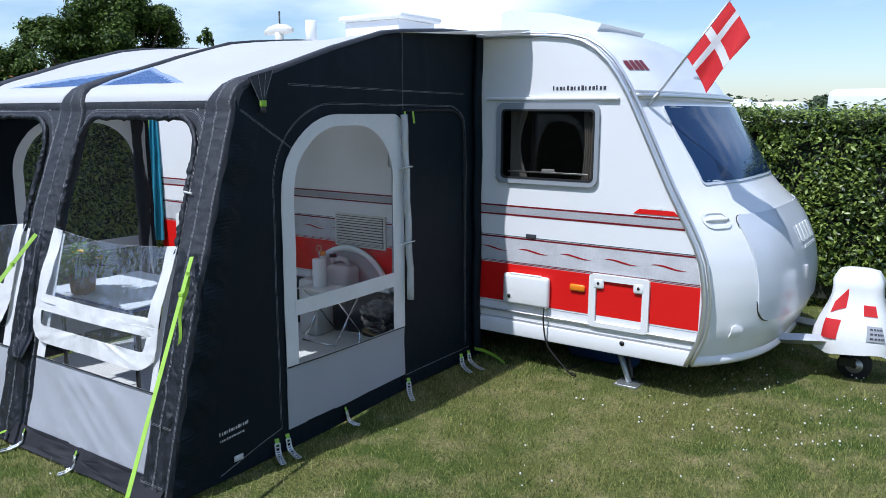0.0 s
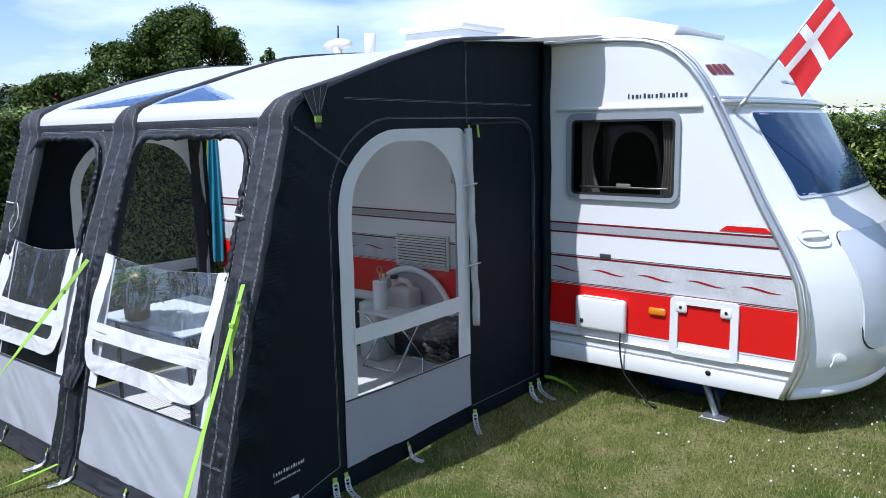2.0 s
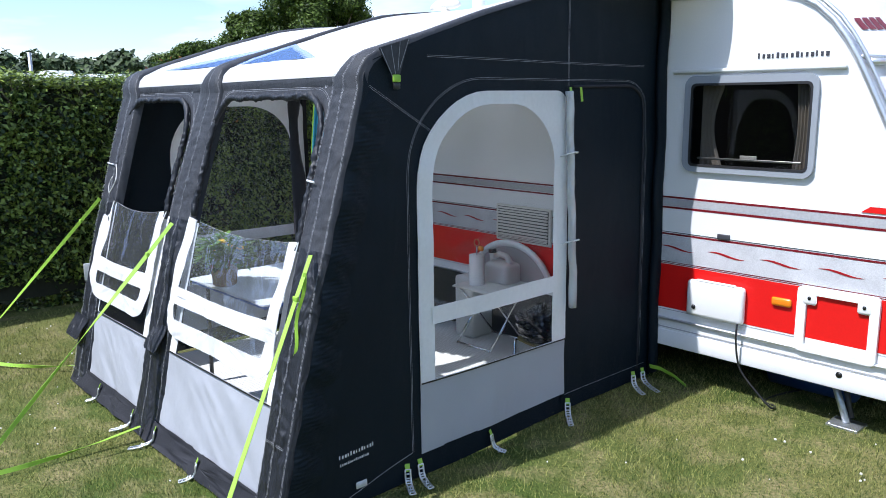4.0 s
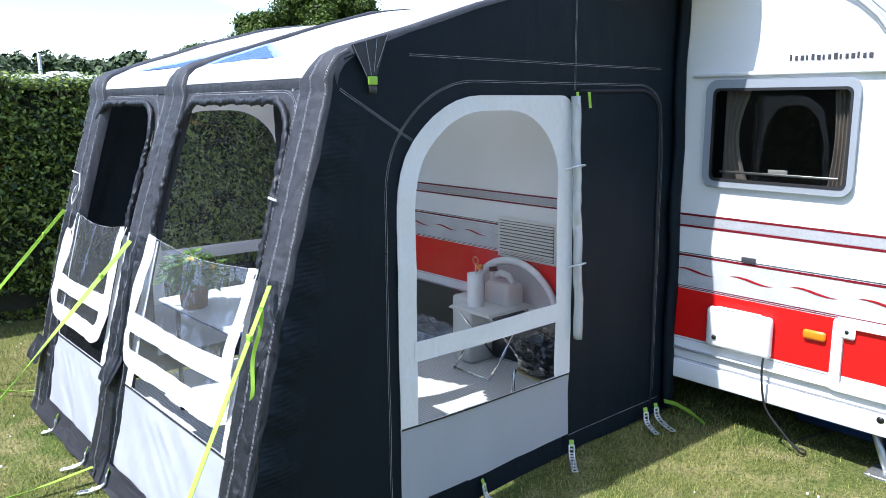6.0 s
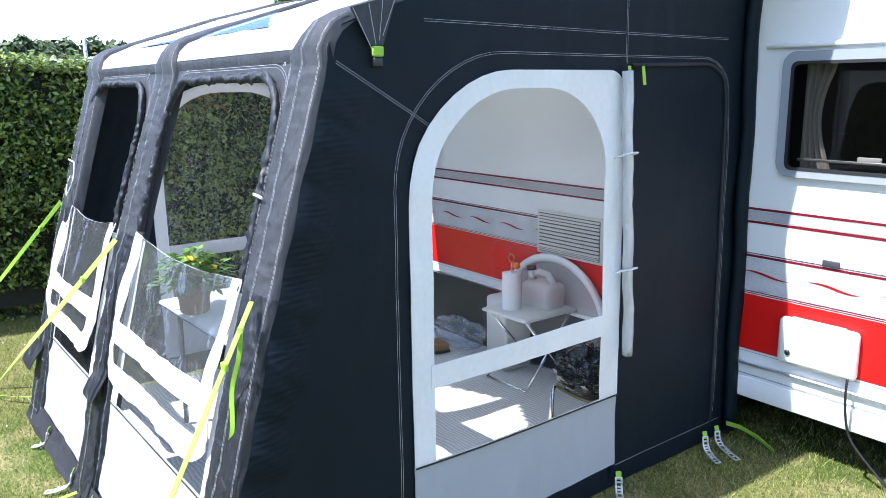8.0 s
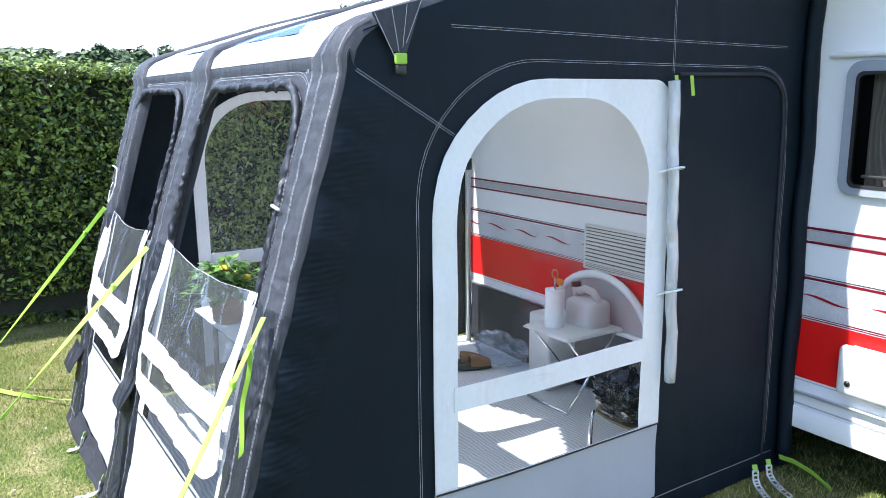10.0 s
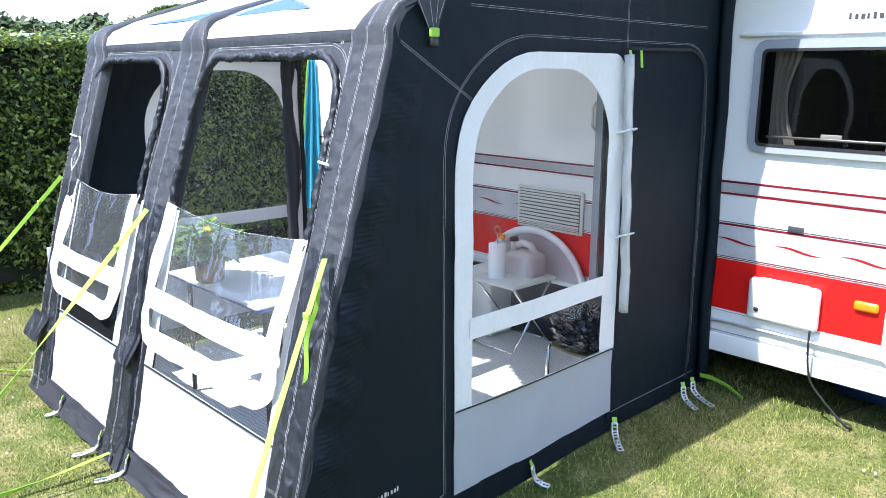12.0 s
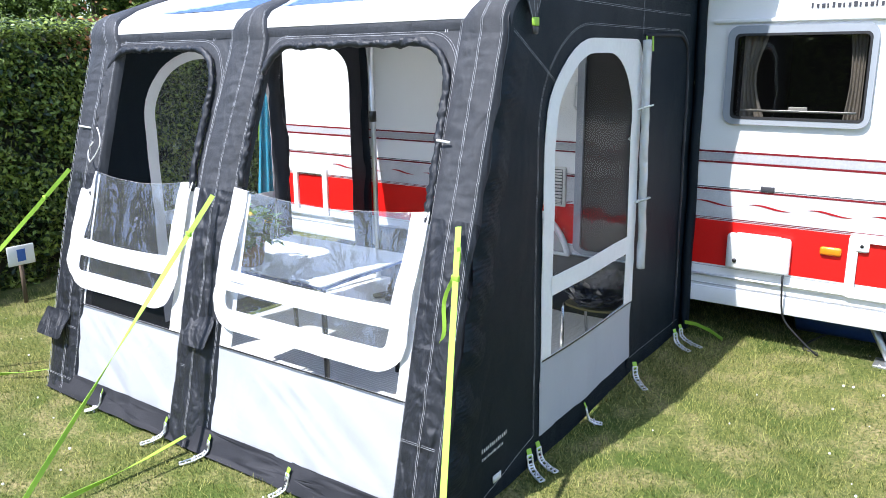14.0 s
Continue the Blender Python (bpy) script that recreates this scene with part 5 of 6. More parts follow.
    bm = bmesh.new()
    a = [bm.verts.new((x, 0.65, z)) for x, z in sk]
    b = [bm.verts.new((x, 1.55, z)) for x, z in sk]
    bm.faces.new(a)
    bm.faces.new(b[::-1])
    for i in range(len(sk)):
        bm.faces.new((a[i], b[i], b[(i + 1) % len(sk)], a[(i + 1) % len(sk)]))
    part("front_roof_light", bm, material("milky grey acrylic", (0.66, 0.68, 0.70), 0.2, vary=0.1), cv, "milky front roof light", smooth=False)
    # corner steady
    st = part("corner_steady", tube([(0.93, 0.30, 0.42), (1.14, 0.10, 0.115)], 0.020, 8), STEEL, cv, "steel corner steady")
    tube_bm = tube([(0.99, 0.34, 0.42), (1.15, 0.13, 0.14)], 0.016, 8)
    part("steady_arm", tube_bm, BLACKP, st)
    part("steady_foot", box(1.06, 1.22, 0.02, 0.17, 0.098, 0.118, 0.004), STEEL, st, "steel foot plate")
    # road wheel behind the skirt, axle
    part("road_wheel", tube([(-1.195, 0.10, 0.405), (-1.195, 0.28, 0.405)], 0.31, 28), RUBBER, cv)
    # drawbar
    bm = bmesh.new()
    for ya in (0.55, 1.75):
        tube([(0.9, ya, 0.38), (1.7, 1.15 + (ya - 1.15) * 0.62, 0.38), (2.52, 1.15 + (ya - 1.15) * 0.06, 0.40)], 0.038, 4, bm)
    db = part("drawbar", bm, STEEL, cv, "galvanised steel drawbar", smooth=False)
    jx, jy = 2.345, 1.15
    jw = part("jockey_tube", tube([(jx - 0.07, jy, 0.68), (jx - 0.07, jy, 0.24), (jx - 0.05, jy, 0.20)], 0.026, 10), BLACKP, cv, "black jockey wheel tube")
    wheel = part("jockey_wheel", tube([(jx, jy - 0.035, 0.20), (jx, jy + 0.035, 0.20)], 0.105, 24), RUBBER, cv, "small jockey wheel")
    part("rim", tube([(jx, jy - 0.042, 0.20), (jx, jy + 0.042, 0.20)], 0.055, 16), STEEL, wheel, "grey rim")
    part("hub", tube([(jx, jy - 0.052, 0.20), (jx, jy + 0.052, 0.20)], 0.018, 10), BLACKP, wheel)
    part("jockey_fork", box(jx - 0.09, jx + 0.01, jy - 0.055, jy - 0.045, 0.19, 0.25), BLACKP, jw, smooth=False)
    def settled(p):
        x, y, z = p.T
        px = np.where(x < 0, 1.022 * x, 1.04 * x)
        pz = np.interp(z, [0.095, 0.335, 0.505, 0.628, 0.866, 0.899, 1.018, 1.168, 1.239, 1.412, 1.93, 1.949, 2.35, 3.0],
                       [0.0, 0.240, 0.410, 0.487, 0.766, 0.785, 0.948, 1.118, 1.193, 1.355, 1.912, 1.940, 2.365, 3.01])
        return np.stack([px, y, pz], 1)
    settle(cv, settled)
    cv.rotation_euler = (0, radians(0.3), 0)
    return cv


build_caravan()


def build_flag():
    fl = thing("flag", "red flag with a white cross on a slim pole", "flag", (1.252, 0.12, 1.915))
    tip = Vector((0.455, -0.02, 0.59))
    part("pole", tube([(0, 0, 0), tip], 0.008, 8), ALU, fl, "slim white pole")
    part("socket", tube([(-0.02, 0, -0.02), tip * 0.09], 0.014, 10), STEEL, fl, "small metal socket")
    # cloth hangs from the upper pole, blown towards +x
    a, b = tip * 0.46, tip * 0.99
    along = Vector((0.15, -0.08, -0.17))
    def at(u, v):
        w = 0.035 * math.sin(u * 7 + v * 1.5) * u + 0.02 * math.sin(v * 6 + u * 5) * u
        return a + (b - a) * v + along * u * 1.05 + Vector((0.1, -1, 0.15)) * w + Vector((0, 0, -0.05)) * u * u
    def patch(u0, u1, v0, v1, bm):
        n, m = max(2, int((u1 - u0) * 26)), max(2, int((v1 - v0) * 20))
        g = [[bm.verts.new(at(u0 + (u1 - u0) * i / n, v0 + (v1 - v0) * j / m)) for j in range(m + 1)] for i in range(n + 1)]
        for p, q_ in zip(g, g[1:]):
            for j in range(m):
                bm.faces.new((p[j], q_[j], q_[j + 1], p[j + 1]))
        return bm
    bm = bmesh.new()
    for u0, u1 in ((0.0, 0.32), (0.46, 1.0)):
        for v0, v1 in ((0.0, 0.43), (0.57, 1.0)):
            patch(u0, u1, v0, v1, bm)
    part("red_cloth", bm, REDF, fl, "red cloth fields", thick=0.0015)
    bm = bmesh.new()
    patch(0.32, 0.46, 0.0, 1.0, bm)
    patch(0.0, 0.32, 0.43, 0.57, bm)
    patch(0.46, 1.0, 0.43, 0.57, bm)
    part("white_cross", bm, WHITEF, fl, "white cross", thick=0.0015)


build_flag()


def build_hitch_cover():
    hc = thing("hitch_cover", "white and red vinyl cover over the caravan hitch", "hitch cover", (2.42, 1.15, 0.215))
    def at(a, z, grow=0.0):
        f = z / 0.56
        hw = 0.25 * (1 - 0.36 * smooth01(0.15, 0.75, f)) * (1 - 0.22 * smooth01(0.88, 1.0, f)) + grow
        hd = 0.22 * (1 - 0.45 * smooth01(0.15, 0.8, f)) * (1 - 0.4 * smooth01(0.85, 1.0, f)) + grow
        c, s = math.cos(a), math.sin(a)
        x = math.copysign(abs(c) ** 0.55, c) * hw
        y = math.copysign(abs(s) ** 0.55, s) * hd
        k = 0.012 * math.sin(a * 5 + z * 9) * (1 - f)
        return Vector((x + k, y + k, z + (0.015 * math.sin(a * 4) if z == 0 else 0)))
    bm = bmesh.new()
    N = 40
    zs = [0, 0.03, 0.08, 0.14, 0.2, 0.26, 0.32, 0.38, 0.44, 0.49, 0.53, 0.555, 0.565]
    rows = [[bm.verts.new(at(2 * math.pi * i / N, z) if z < 0.56 else Vector((at(2 * math.pi * i / N, 0.555).x * 0.6, at(2 * math.pi * i / N, 0.555).y * 0.6, 0.568))) for i in range(N)] for z in zs]
    for a, b in zip(rows, rows[1:]):
        for i in range(N):
            bm.faces.new((a[i], a[(i + 1) % N], b[(i + 1) % N], b[i]))
    bm.faces.new(rows[-1])
    body = part("cover_body", bm, material("white vinyl cover", (0.78, 0.78, 0.77), 0.4, vary=0.05, bump=0.2), hc, "white vinyl cover")
    def patch(name, a0, a1, z0, z1, mat, slant=0.0, lab=""):
        bm = bmesh.new()
        g = [[bm.verts.new(at(a0 + (a1 - a0) * i / 10, z0 + (z1 - z0) * j / 8 + slant * i / 10 * (1 if j else 0.4), 0.006)) for j in range(9)] for i in range(11)]
        for p, q_ in zip(g, g[1:]):
            for j in range(8):
                bm.faces.new((p[j], q_[j], q_[j + 1], p[j + 1]))
        part(name, bm, mat, body, lab)
    s = -math.pi / 2
    patch("red_field", s - 0.62, s - 0.12, 0.10, 0.23, REDF, 0.0, "red printed field")
    patch("red_field", s - 0.50, s - 0.10, 0.27, 0.34, REDF, 0.10, "red printed field")
    patch("red_field", s + 0.10, s + 0.62, 0.34, 0.27, REDF, 0.0, "red printed field")
    patch("text_field", s + 0.16, s + 0.75, 0.11, 0.21, GREYP, 0.0, "pale panel with faint print")
    bm = bmesh.new()
    for r in range(3):
        for i in range(5):
            a0 = s + 0.22 + 0.10 * i
            vs = [bm.verts.new(at(aa, zz, 0.009)) for aa, zz in ((a0, 0.185 - 0.03 * r), (a0 + 0.07, 0.185 - 0.03 * r), (a0 + 0.07, 0.197 - 0.03 * r), (a0, 0.197 - 0.03 * r))]
            bm.faces.new(vs)
    part("print_bars", bm, DARKT, body, smooth=False)


build_hitch_cover()


def build_under():
    cb = thing("power_cable", "thin black cable hanging from the mains box to the grass", "cable", (0.56, -0.06, 0.0))
    pts = [(0.035, 0.015, 0.49), (0.04, 0.0, 0.40), (0.045, 0.02, 0.28), (0.07, 0.03, 0.20), (0.16, 0.03, 0.11), (0.25, 0.04, 0.03), (0.24, 0.12, 0.012), (0.16, 0.16, 0.012), (0.2, 0.4, 0.012), (0.4, 0.9, 0.012)]
    fine = []
    for i in range(len(pts) - 1):
        p0, p1, p2, p3 = [Vector(pts[max(0, min(len(pts) - 1, j))]) for j in (i - 1, i, i + 1, i + 2)]
        for k in range(6):
            t = k / 6
            fine.append(0.5 * ((2 * p1) + (p2 - p0) * t + (2 * p0 - 5 * p1 + 4 * p2 - p3) * t * t + (3 * p1 - p0 - 3 * p2 + p3) * t ** 3))
    part("cable", tube(fine, 0.006, 8), BLACKP, cb)
    dr = thing("water_drum", "dark blue plastic water drum under the caravan", "water drum", (0.86, 0.46, 0.0))
    body = part("drum", tube([(-0.25, 0, 0.16), (-0.24, 0, 0.16), (0.24, 0, 0.16), (0.25, 0, 0.16)], lambda f: 0.15 if 0.2 < f < 0.8 else 0.12, 24), DRUMB, dr)
    part("cap", tube([(0.25, -0.05, 0.16), (0.29, -0.05, 0.16)], 0.03, 12), PLASTW, dr, "pale screw cap")


build_under()


# ---- things inside the awning ----
def build_inside():
    bm = bmesh.new()
    g = [[bm.verts.new((-2.58 + 2.54 * i / 60, -2.66 + 2.58 * j / 60, 0.018 + 0.012 * noise.noise(Vector((i * 0.13, j * 0.13, 0))) + 0.006 * noise.noise(Vector((i * 0.4, j * 0.3, 4))))) for j in range(61)] for i in range(61)]
    for a, b in zip(g, g[1:]):
        for j in range(60):
            bm.faces.new((a[j], b[j], b[j + 1], a[j + 1]))
    tagged(part("carpet", bm, RUG, thick=0.006), "grey striped woven awning carpet, slightly rumpled", "carpet")

    # small folding table
    tx, ty, tz = -1.19, -0.27, 0.472
    tb = thing("folding_table", "small folding table with pale top and chromed crossed legs", "table", (tx, ty, 0.02))
    top = part("tabletop", box(-0.19, 0.19, -0.21, 0.21, tz - 0.045, tz - 0.02, 0.012, 2), material("pale grey tabletop", (0.66, 0.65, 0.61), 0.45, vary=0.05), tb, "pale grey tabletop")
    part("edge_band", box(-0.193, 0.193, -0.213, 0.213, tz - 0.041, tz - 0.030, 0.003), CREAM, top)
    for x in (-0.17, 0.17):
        part("leg", tube([(x, -0.19, 0.0), (x, 0.17, tz - 0.05)], 0.009, 8), CHROME, tb, "chromed leg")
        part("leg", tube([(x * 0.9, 0.19, 0.0), (x * 0.9, -0.17, tz - 0.05)], 0.009, 8), CHROME, tb, "chromed leg")
    part("stretcher", tube([(-0.17, -0.19, 0.012), (0.17, -0.19, 0.012)], 0.008, 8), CHROME, tb)
    part("stretcher", tube([(-0.155, 0.19, 0.012), (0.155, 0.19, 0.012)], 0.008, 8), CHROME, tb)

    # kitchen roll on its holder
    kr = thing("kitchen_roll", "white kitchen paper roll on a wire holder", "kitchen roll", (tx - 0.055, ty - 0.095, tz - 0.018))
    part("roll", tube([(0, 0, 0.010), (0, 0, 0.012), (0, 0, 0.235), (0, 0, 0.238)], 0.056, 28), PAPER, kr, "white kitchen paper")
    part("holder_base", tube([(0, 0, 0.0), (0, 0, 0.009)], 0.070, 24), BLACKP, kr)
    part("holder_ring", tube([(0.025 * math.sin(t), 0, 0.325 - 0.025 * math.cos(t)) for t in np.linspace(0, 6.28, 20)] , 0.005, 6), material("copper wire", (0.6, 0.28, 0.12), 0.3, metal=0.9), kr, "copper ring")
    part("holder_rod", tube([(0, 0, 0.235), (0, 0, 0.302)], 0.005, 6), STEEL, kr)
    part("holder_knob", tube([(0.03, 0.0, 0.288), (0.055, 0.0, 0.288)], 0.020, 10), ORANGE, kr, "orange knob")

    # jerry can
    jc = thing("jerry_can", "milky white plastic water can with moulded handle", "water can", (tx + 0.015, ty + 0.10, tz - 0.02))
    bm = box(-0.12, 0.12, -0.085, 0.085, 0.0, 0.17, 0.04, 4)
    part("can_body", bm, CANW, jc, "milky plastic body")
    part("can_handle", tube([(-0.085, 0, 0.155), (-0.075, 0, 0.20), (-0.03, 0, 0.222), (0.04, 0, 0.215), (0.09, 0, 0.16)], 0.022, 10), CANW, jc)
    part("can_spout", tube([(-0.09, 0, 0.15), (-0.10, 0, 0.225)], 0.026, 12), CANW, jc)
    part("can_cap", tube([(-0.10, 0, 0.224), (-0.103, 0, 0.25)], 0.030, 12), BLACKP, jc, "black screw cap")

    # bin behind the table
    bn = thing("waste_bin", "white plastic bin standing beside the small table", "bin", (-1.45, -0.20, 0.02))
    part("bin_body", box(-0.09, 0.11, -0.12, 0.10, 0.0, 0.47, 0.025, 3), CANW, bn)

    # olive stool
    so = thing("camp_stool", "folding camp stool with olive canvas seat and chromed tube", "stool", (-0.28, -0.69, 0.02))
    part("seat", sheet(rounded(rect(-0.16, 0.16, -0.13, 0.13), [0.03] * 4, 4), None, (0, 0), 5, lambda u, v: Vector((u, v, 0.325 - 0.02 * math.cos(u * 9)))), OLIVE, so, "olive canvas seat", thick=0.012)
    for sx in (-1, 1):
        part("tube_leg", tube([(0.15 * sx, -0.13, 0.32), (0.15 * sx, -0.15, 0.30), (0.14 * sx, -0.17, 0.02), (0.14 * sx, -0.08, 0.0)], 0.010, 8), CHROME, so, "chromed tube leg")
        part("tube_leg", tube([(0.15 * sx, 0.13, 0.32), (0.15 * sx, 0.15, 0.30), (0.14 * sx, 0.17, 0.0)], 0.010, 8), CHROME, so, "chromed tube leg")

    # clear bag by the skirt, black sack on the stool
    for nm, lab, cat, at, mat, s in (("plastic_bag", "crumpled clear plastic bag on the carpet", "bag", (-1.95, -0.22, 0.02), VINYL2, (0.24, 0.12, 0.11)),
                                     ("dark_sack", "glossy black plastic sack crumpled on the camp stool", "bag", (-0.27, -0.74, 0.345), SACK, (0.17, 0.17, 0.125))):
        e = thing(nm, lab, cat, at)
        bm = bmesh.new()
        bmesh.ops.create_icosphere(bm, subdivisions=4, radius=1.0)
        for v in bm.verts:
            k = 1 + 0.30 * noise.noise(v.co * 2.4) + 0.16 * (0.5 - abs(noise.noise(v.co * 6)) * 2) + 0.08 * (0.5 - abs(noise.noise(v.co * 13)) * 2)
            v.co = Vector((v.co.x * s[0] * k, v.co.y * s[1] * k, max(0.0, (v.co.z * 0.9 + 0.8) * s[2] * k)))
        part("sack", bm, mat, e, smooth=False)

    # a pair of clogs beside the bag
    for sx, turn in ((-2.06, 62), (-1.95, 70)):
        sh = thing("clog", "dark brown slip-on clog standing on the carpet", "shoe", (sx, -0.46, 0.028), "pair of clogs")
        sh.rotation_euler = (0, 0, radians(turn))
        sole = lambda f: 0.032 + 0.014 * math.sin(math.pi * f) + 0.006 * f
        part("sole", tube([(-0.13 + 0.26 * f, 0, 0.014) for f in np.linspace(0, 1, 12)], sole, 12, flat=1.0, side=(0, 1, 0)), BLACKP, sh).scale = (1, 1, 0.45)
        bm = bmesh.new()
        prev = None
        for i in range(9):
            f = i / 8
            r, top = 0.040 + 0.010 * math.sin(math.pi * f), 0.062 - 0.030 * f * f
            cur = [bm.verts.new((-0.01 + 0.135 * f, r * math.cos(math.pi * k / 8), 0.020 + top * math.sin(math.pi * k / 8))) for k in range(9)]
            if prev:
                for k in range(8):
                    bm.faces.new((prev[k], cur[k], cur[k + 1], prev[k + 1]))
            prev = cur
        part("upper", bm, TERRA, sh, "brown leather upper", thick=0.004)
    # dining table with white cloth, blue underside
    dt = thing("dining_table", "camping table with white cloth and blue edge", "table", (-1.48, -1.87, 0.03))
    part("tabletop", box(-0.46, 0.46, -0.34, 0.34, 0.645, 0.665, 0.006), BLUEC, dt, "blue table edge")
    part("table_cloth", sheet(rounded(rect(-0.475, 0.475, -0.355, 0.355), [0.03] * 4, 4), None, (0, 0), 6, lambda u, v: Vector((u, v, 0.673 + 0.002 * math.sin(u * 20 + v * 13)))), CLOTH, dt, "white cloth", thick=0.008)
    for x in (-0.40, 0.40):
        for y in (-0.28, 0.28):
            part("leg", tube([(x, y, 0.0), (x * 0.98, y * 0.96, 0.645)], 0.014, 8), BLACKP, dt, "dark tube leg")
    # pot plant
    pp = thing("pot_plant", "leafy green pot plant with yellow flowers in a brown pot", "plant", (-1.60, -2.15, 0.712))
    part("pot", tube([(0, 0, 0), (0, 0, 0.01), (0, 0, 0.12), (0, 0, 0.13)], lambda f: 0.06 + 0.03 * f, 18, wobble=0.1), TERRA, pp, "brown wicker pot")
    rnd = random.Random(5)
    bm = bmesh.new()
    for i in range(420):
        a, e = rnd.uniform(0, 6.28), rnd.uniform(0.1, 1.45)
        r = rnd.uniform(0.06, 0.19)
        c = Vector((math.cos(a) * math.cos(e) * r, math.sin(a) * math.cos(e) * r, 0.12 + math.sin(e) * r * 1.0))
        d = Vector((math.cos(a), math.sin(a), rnd.uniform(-0.6, 0.7))).normalized()
        s_ = d.cross(Vector((0, 0, 1))).normalized() * rnd.uniform(0.012, 0.022)
        L = d * rnd.uniform(0.04, 0.075)
        bm.faces.new([bm.verts.new(p) for p in (c, c + L * 0.5 + s_, c + L + Vector((0, 0, -0.01)), c + L * 0.5 - s_)])
    for i in range(14):
        a = rnd.uniform(0, 6.28)
        tube([(0, 0, 0.12), (math.cos(a) * 0.1, math.sin(a) * 0.1, 0.22 + 0.1 * rnd.random())], 0.003, 4, bm)
    part("leaves", bm, LEAFP, pp, "green leaves", smooth=False)
    bm = bmesh.new()
    for i in range(6):
        c = Vector((rnd.uniform(-0.1, 0.12), rnd.uniform(-0.1, 0.1), rnd.uniform(0.20, 0.29)))
        bmesh.ops.create_icosphere(bm, subdivisions=1, radius=0.022, matrix=Matrix.Translation(c) @ Matrix.Diagonal((1.2, 1.2, 0.6, 1)))
    tagged(part("flowers", bm, YELLOW, pp, smooth=False), "yellow flowers", kind="stuff")

    # towel hung beside the far doorway
    tw = thing("beach_towel", "long turquoise towel with lime edge hanging at the caravan corner", "towel", (-3.74, -0.045, 1.86))
    bm = bmesh.new()
    prev = None
    for i in range(31):
        v = i / 30
        wdt = 0.05 + 0.13 * v ** 0.7
        cur = [bm.verts.new((0.5 * (-wdt / 2 + wdt * j / 14) + 0.03 * math.sin(j * 1.1 + v * 2) * (0.4 + v), -wdt / 2 + wdt * j / 14 - 0.05 * v, -1.28 * v)) for j in range(15)]
        if prev:
            for j in range(14):
                bm.faces.new((prev[j], cur[j], cur[j + 1], prev[j + 1]))
        prev = cur
    part("towel_cloth", bm, TOWELB, tw, "turquoise terry cloth", thick=0.006)
    half = lambda v: 0.025 + 0.065 * v ** 0.7
    part("lime_edge", ribbon([(-0.5 * half(v) + 0.012, -half(v) - 0.05 * v - 0.004, -1.28 * v) for v in np.linspace(0, 0.62, 14)], 0.012, (0.4, 1, 0)), LIME, tw, "lime edge", thick=0.004)
    part("peg_hook", tube([(0, 0, -0.01), (0.0, 0, 0.05), (0.07, 0.03, 0.06), (0.10, 0.06, 0.06)], 0.004, 6), BLACKP, tw)


build_inside()

# ---- hedges, trees, distance ----
def leaf_mesh(name, centres, normals, sizes, material_, parent, rng, label=""):
    """Many small folded leaves as one mesh: two triangles each side of a midrib."""
    n = len(centres)
    t = rng.normal(size=(n, 3))
    t -= normals * (t * normals).sum(1, keepdims=True)
    t /= np.linalg.norm(t, axis=1, keepdims=True)
    b = np.cross(normals, t)
    s = sizes[:, None]
    v = np.stack([centres - t * s, centres - b * s * 0.5 + normals * s * 0.15, centres + t * s, centres + b * s * 0.5 + normals * s * 0.15], 1).reshape(-1, 3)
    idx = np.arange(n) * 4
    faces = np.stack([np.stack([idx, idx + 1, idx + 2], 1), np.stack([idx, idx + 2, idx + 3], 1)], 1).reshape(-1)
    me = bpy.data.meshes.new(name)
    me.vertices.add(len(v))
    me.vertices.foreach_set("co", v.ravel())
    me.loops.add(len(faces))
    me.loops.foreach_set("vertex_index", faces.astype(np.int32))
    me.polygons.add(len(faces) // 3)
    me.polygons.foreach_set("loop_start", np.arange(0, len(faces), 3, dtype=np.int32))
    me.update(calc_edges=True)
    ob = new(name, me)
    me.materials.append(material_)
    ob.parent = parent
    return tagged(ob, label)


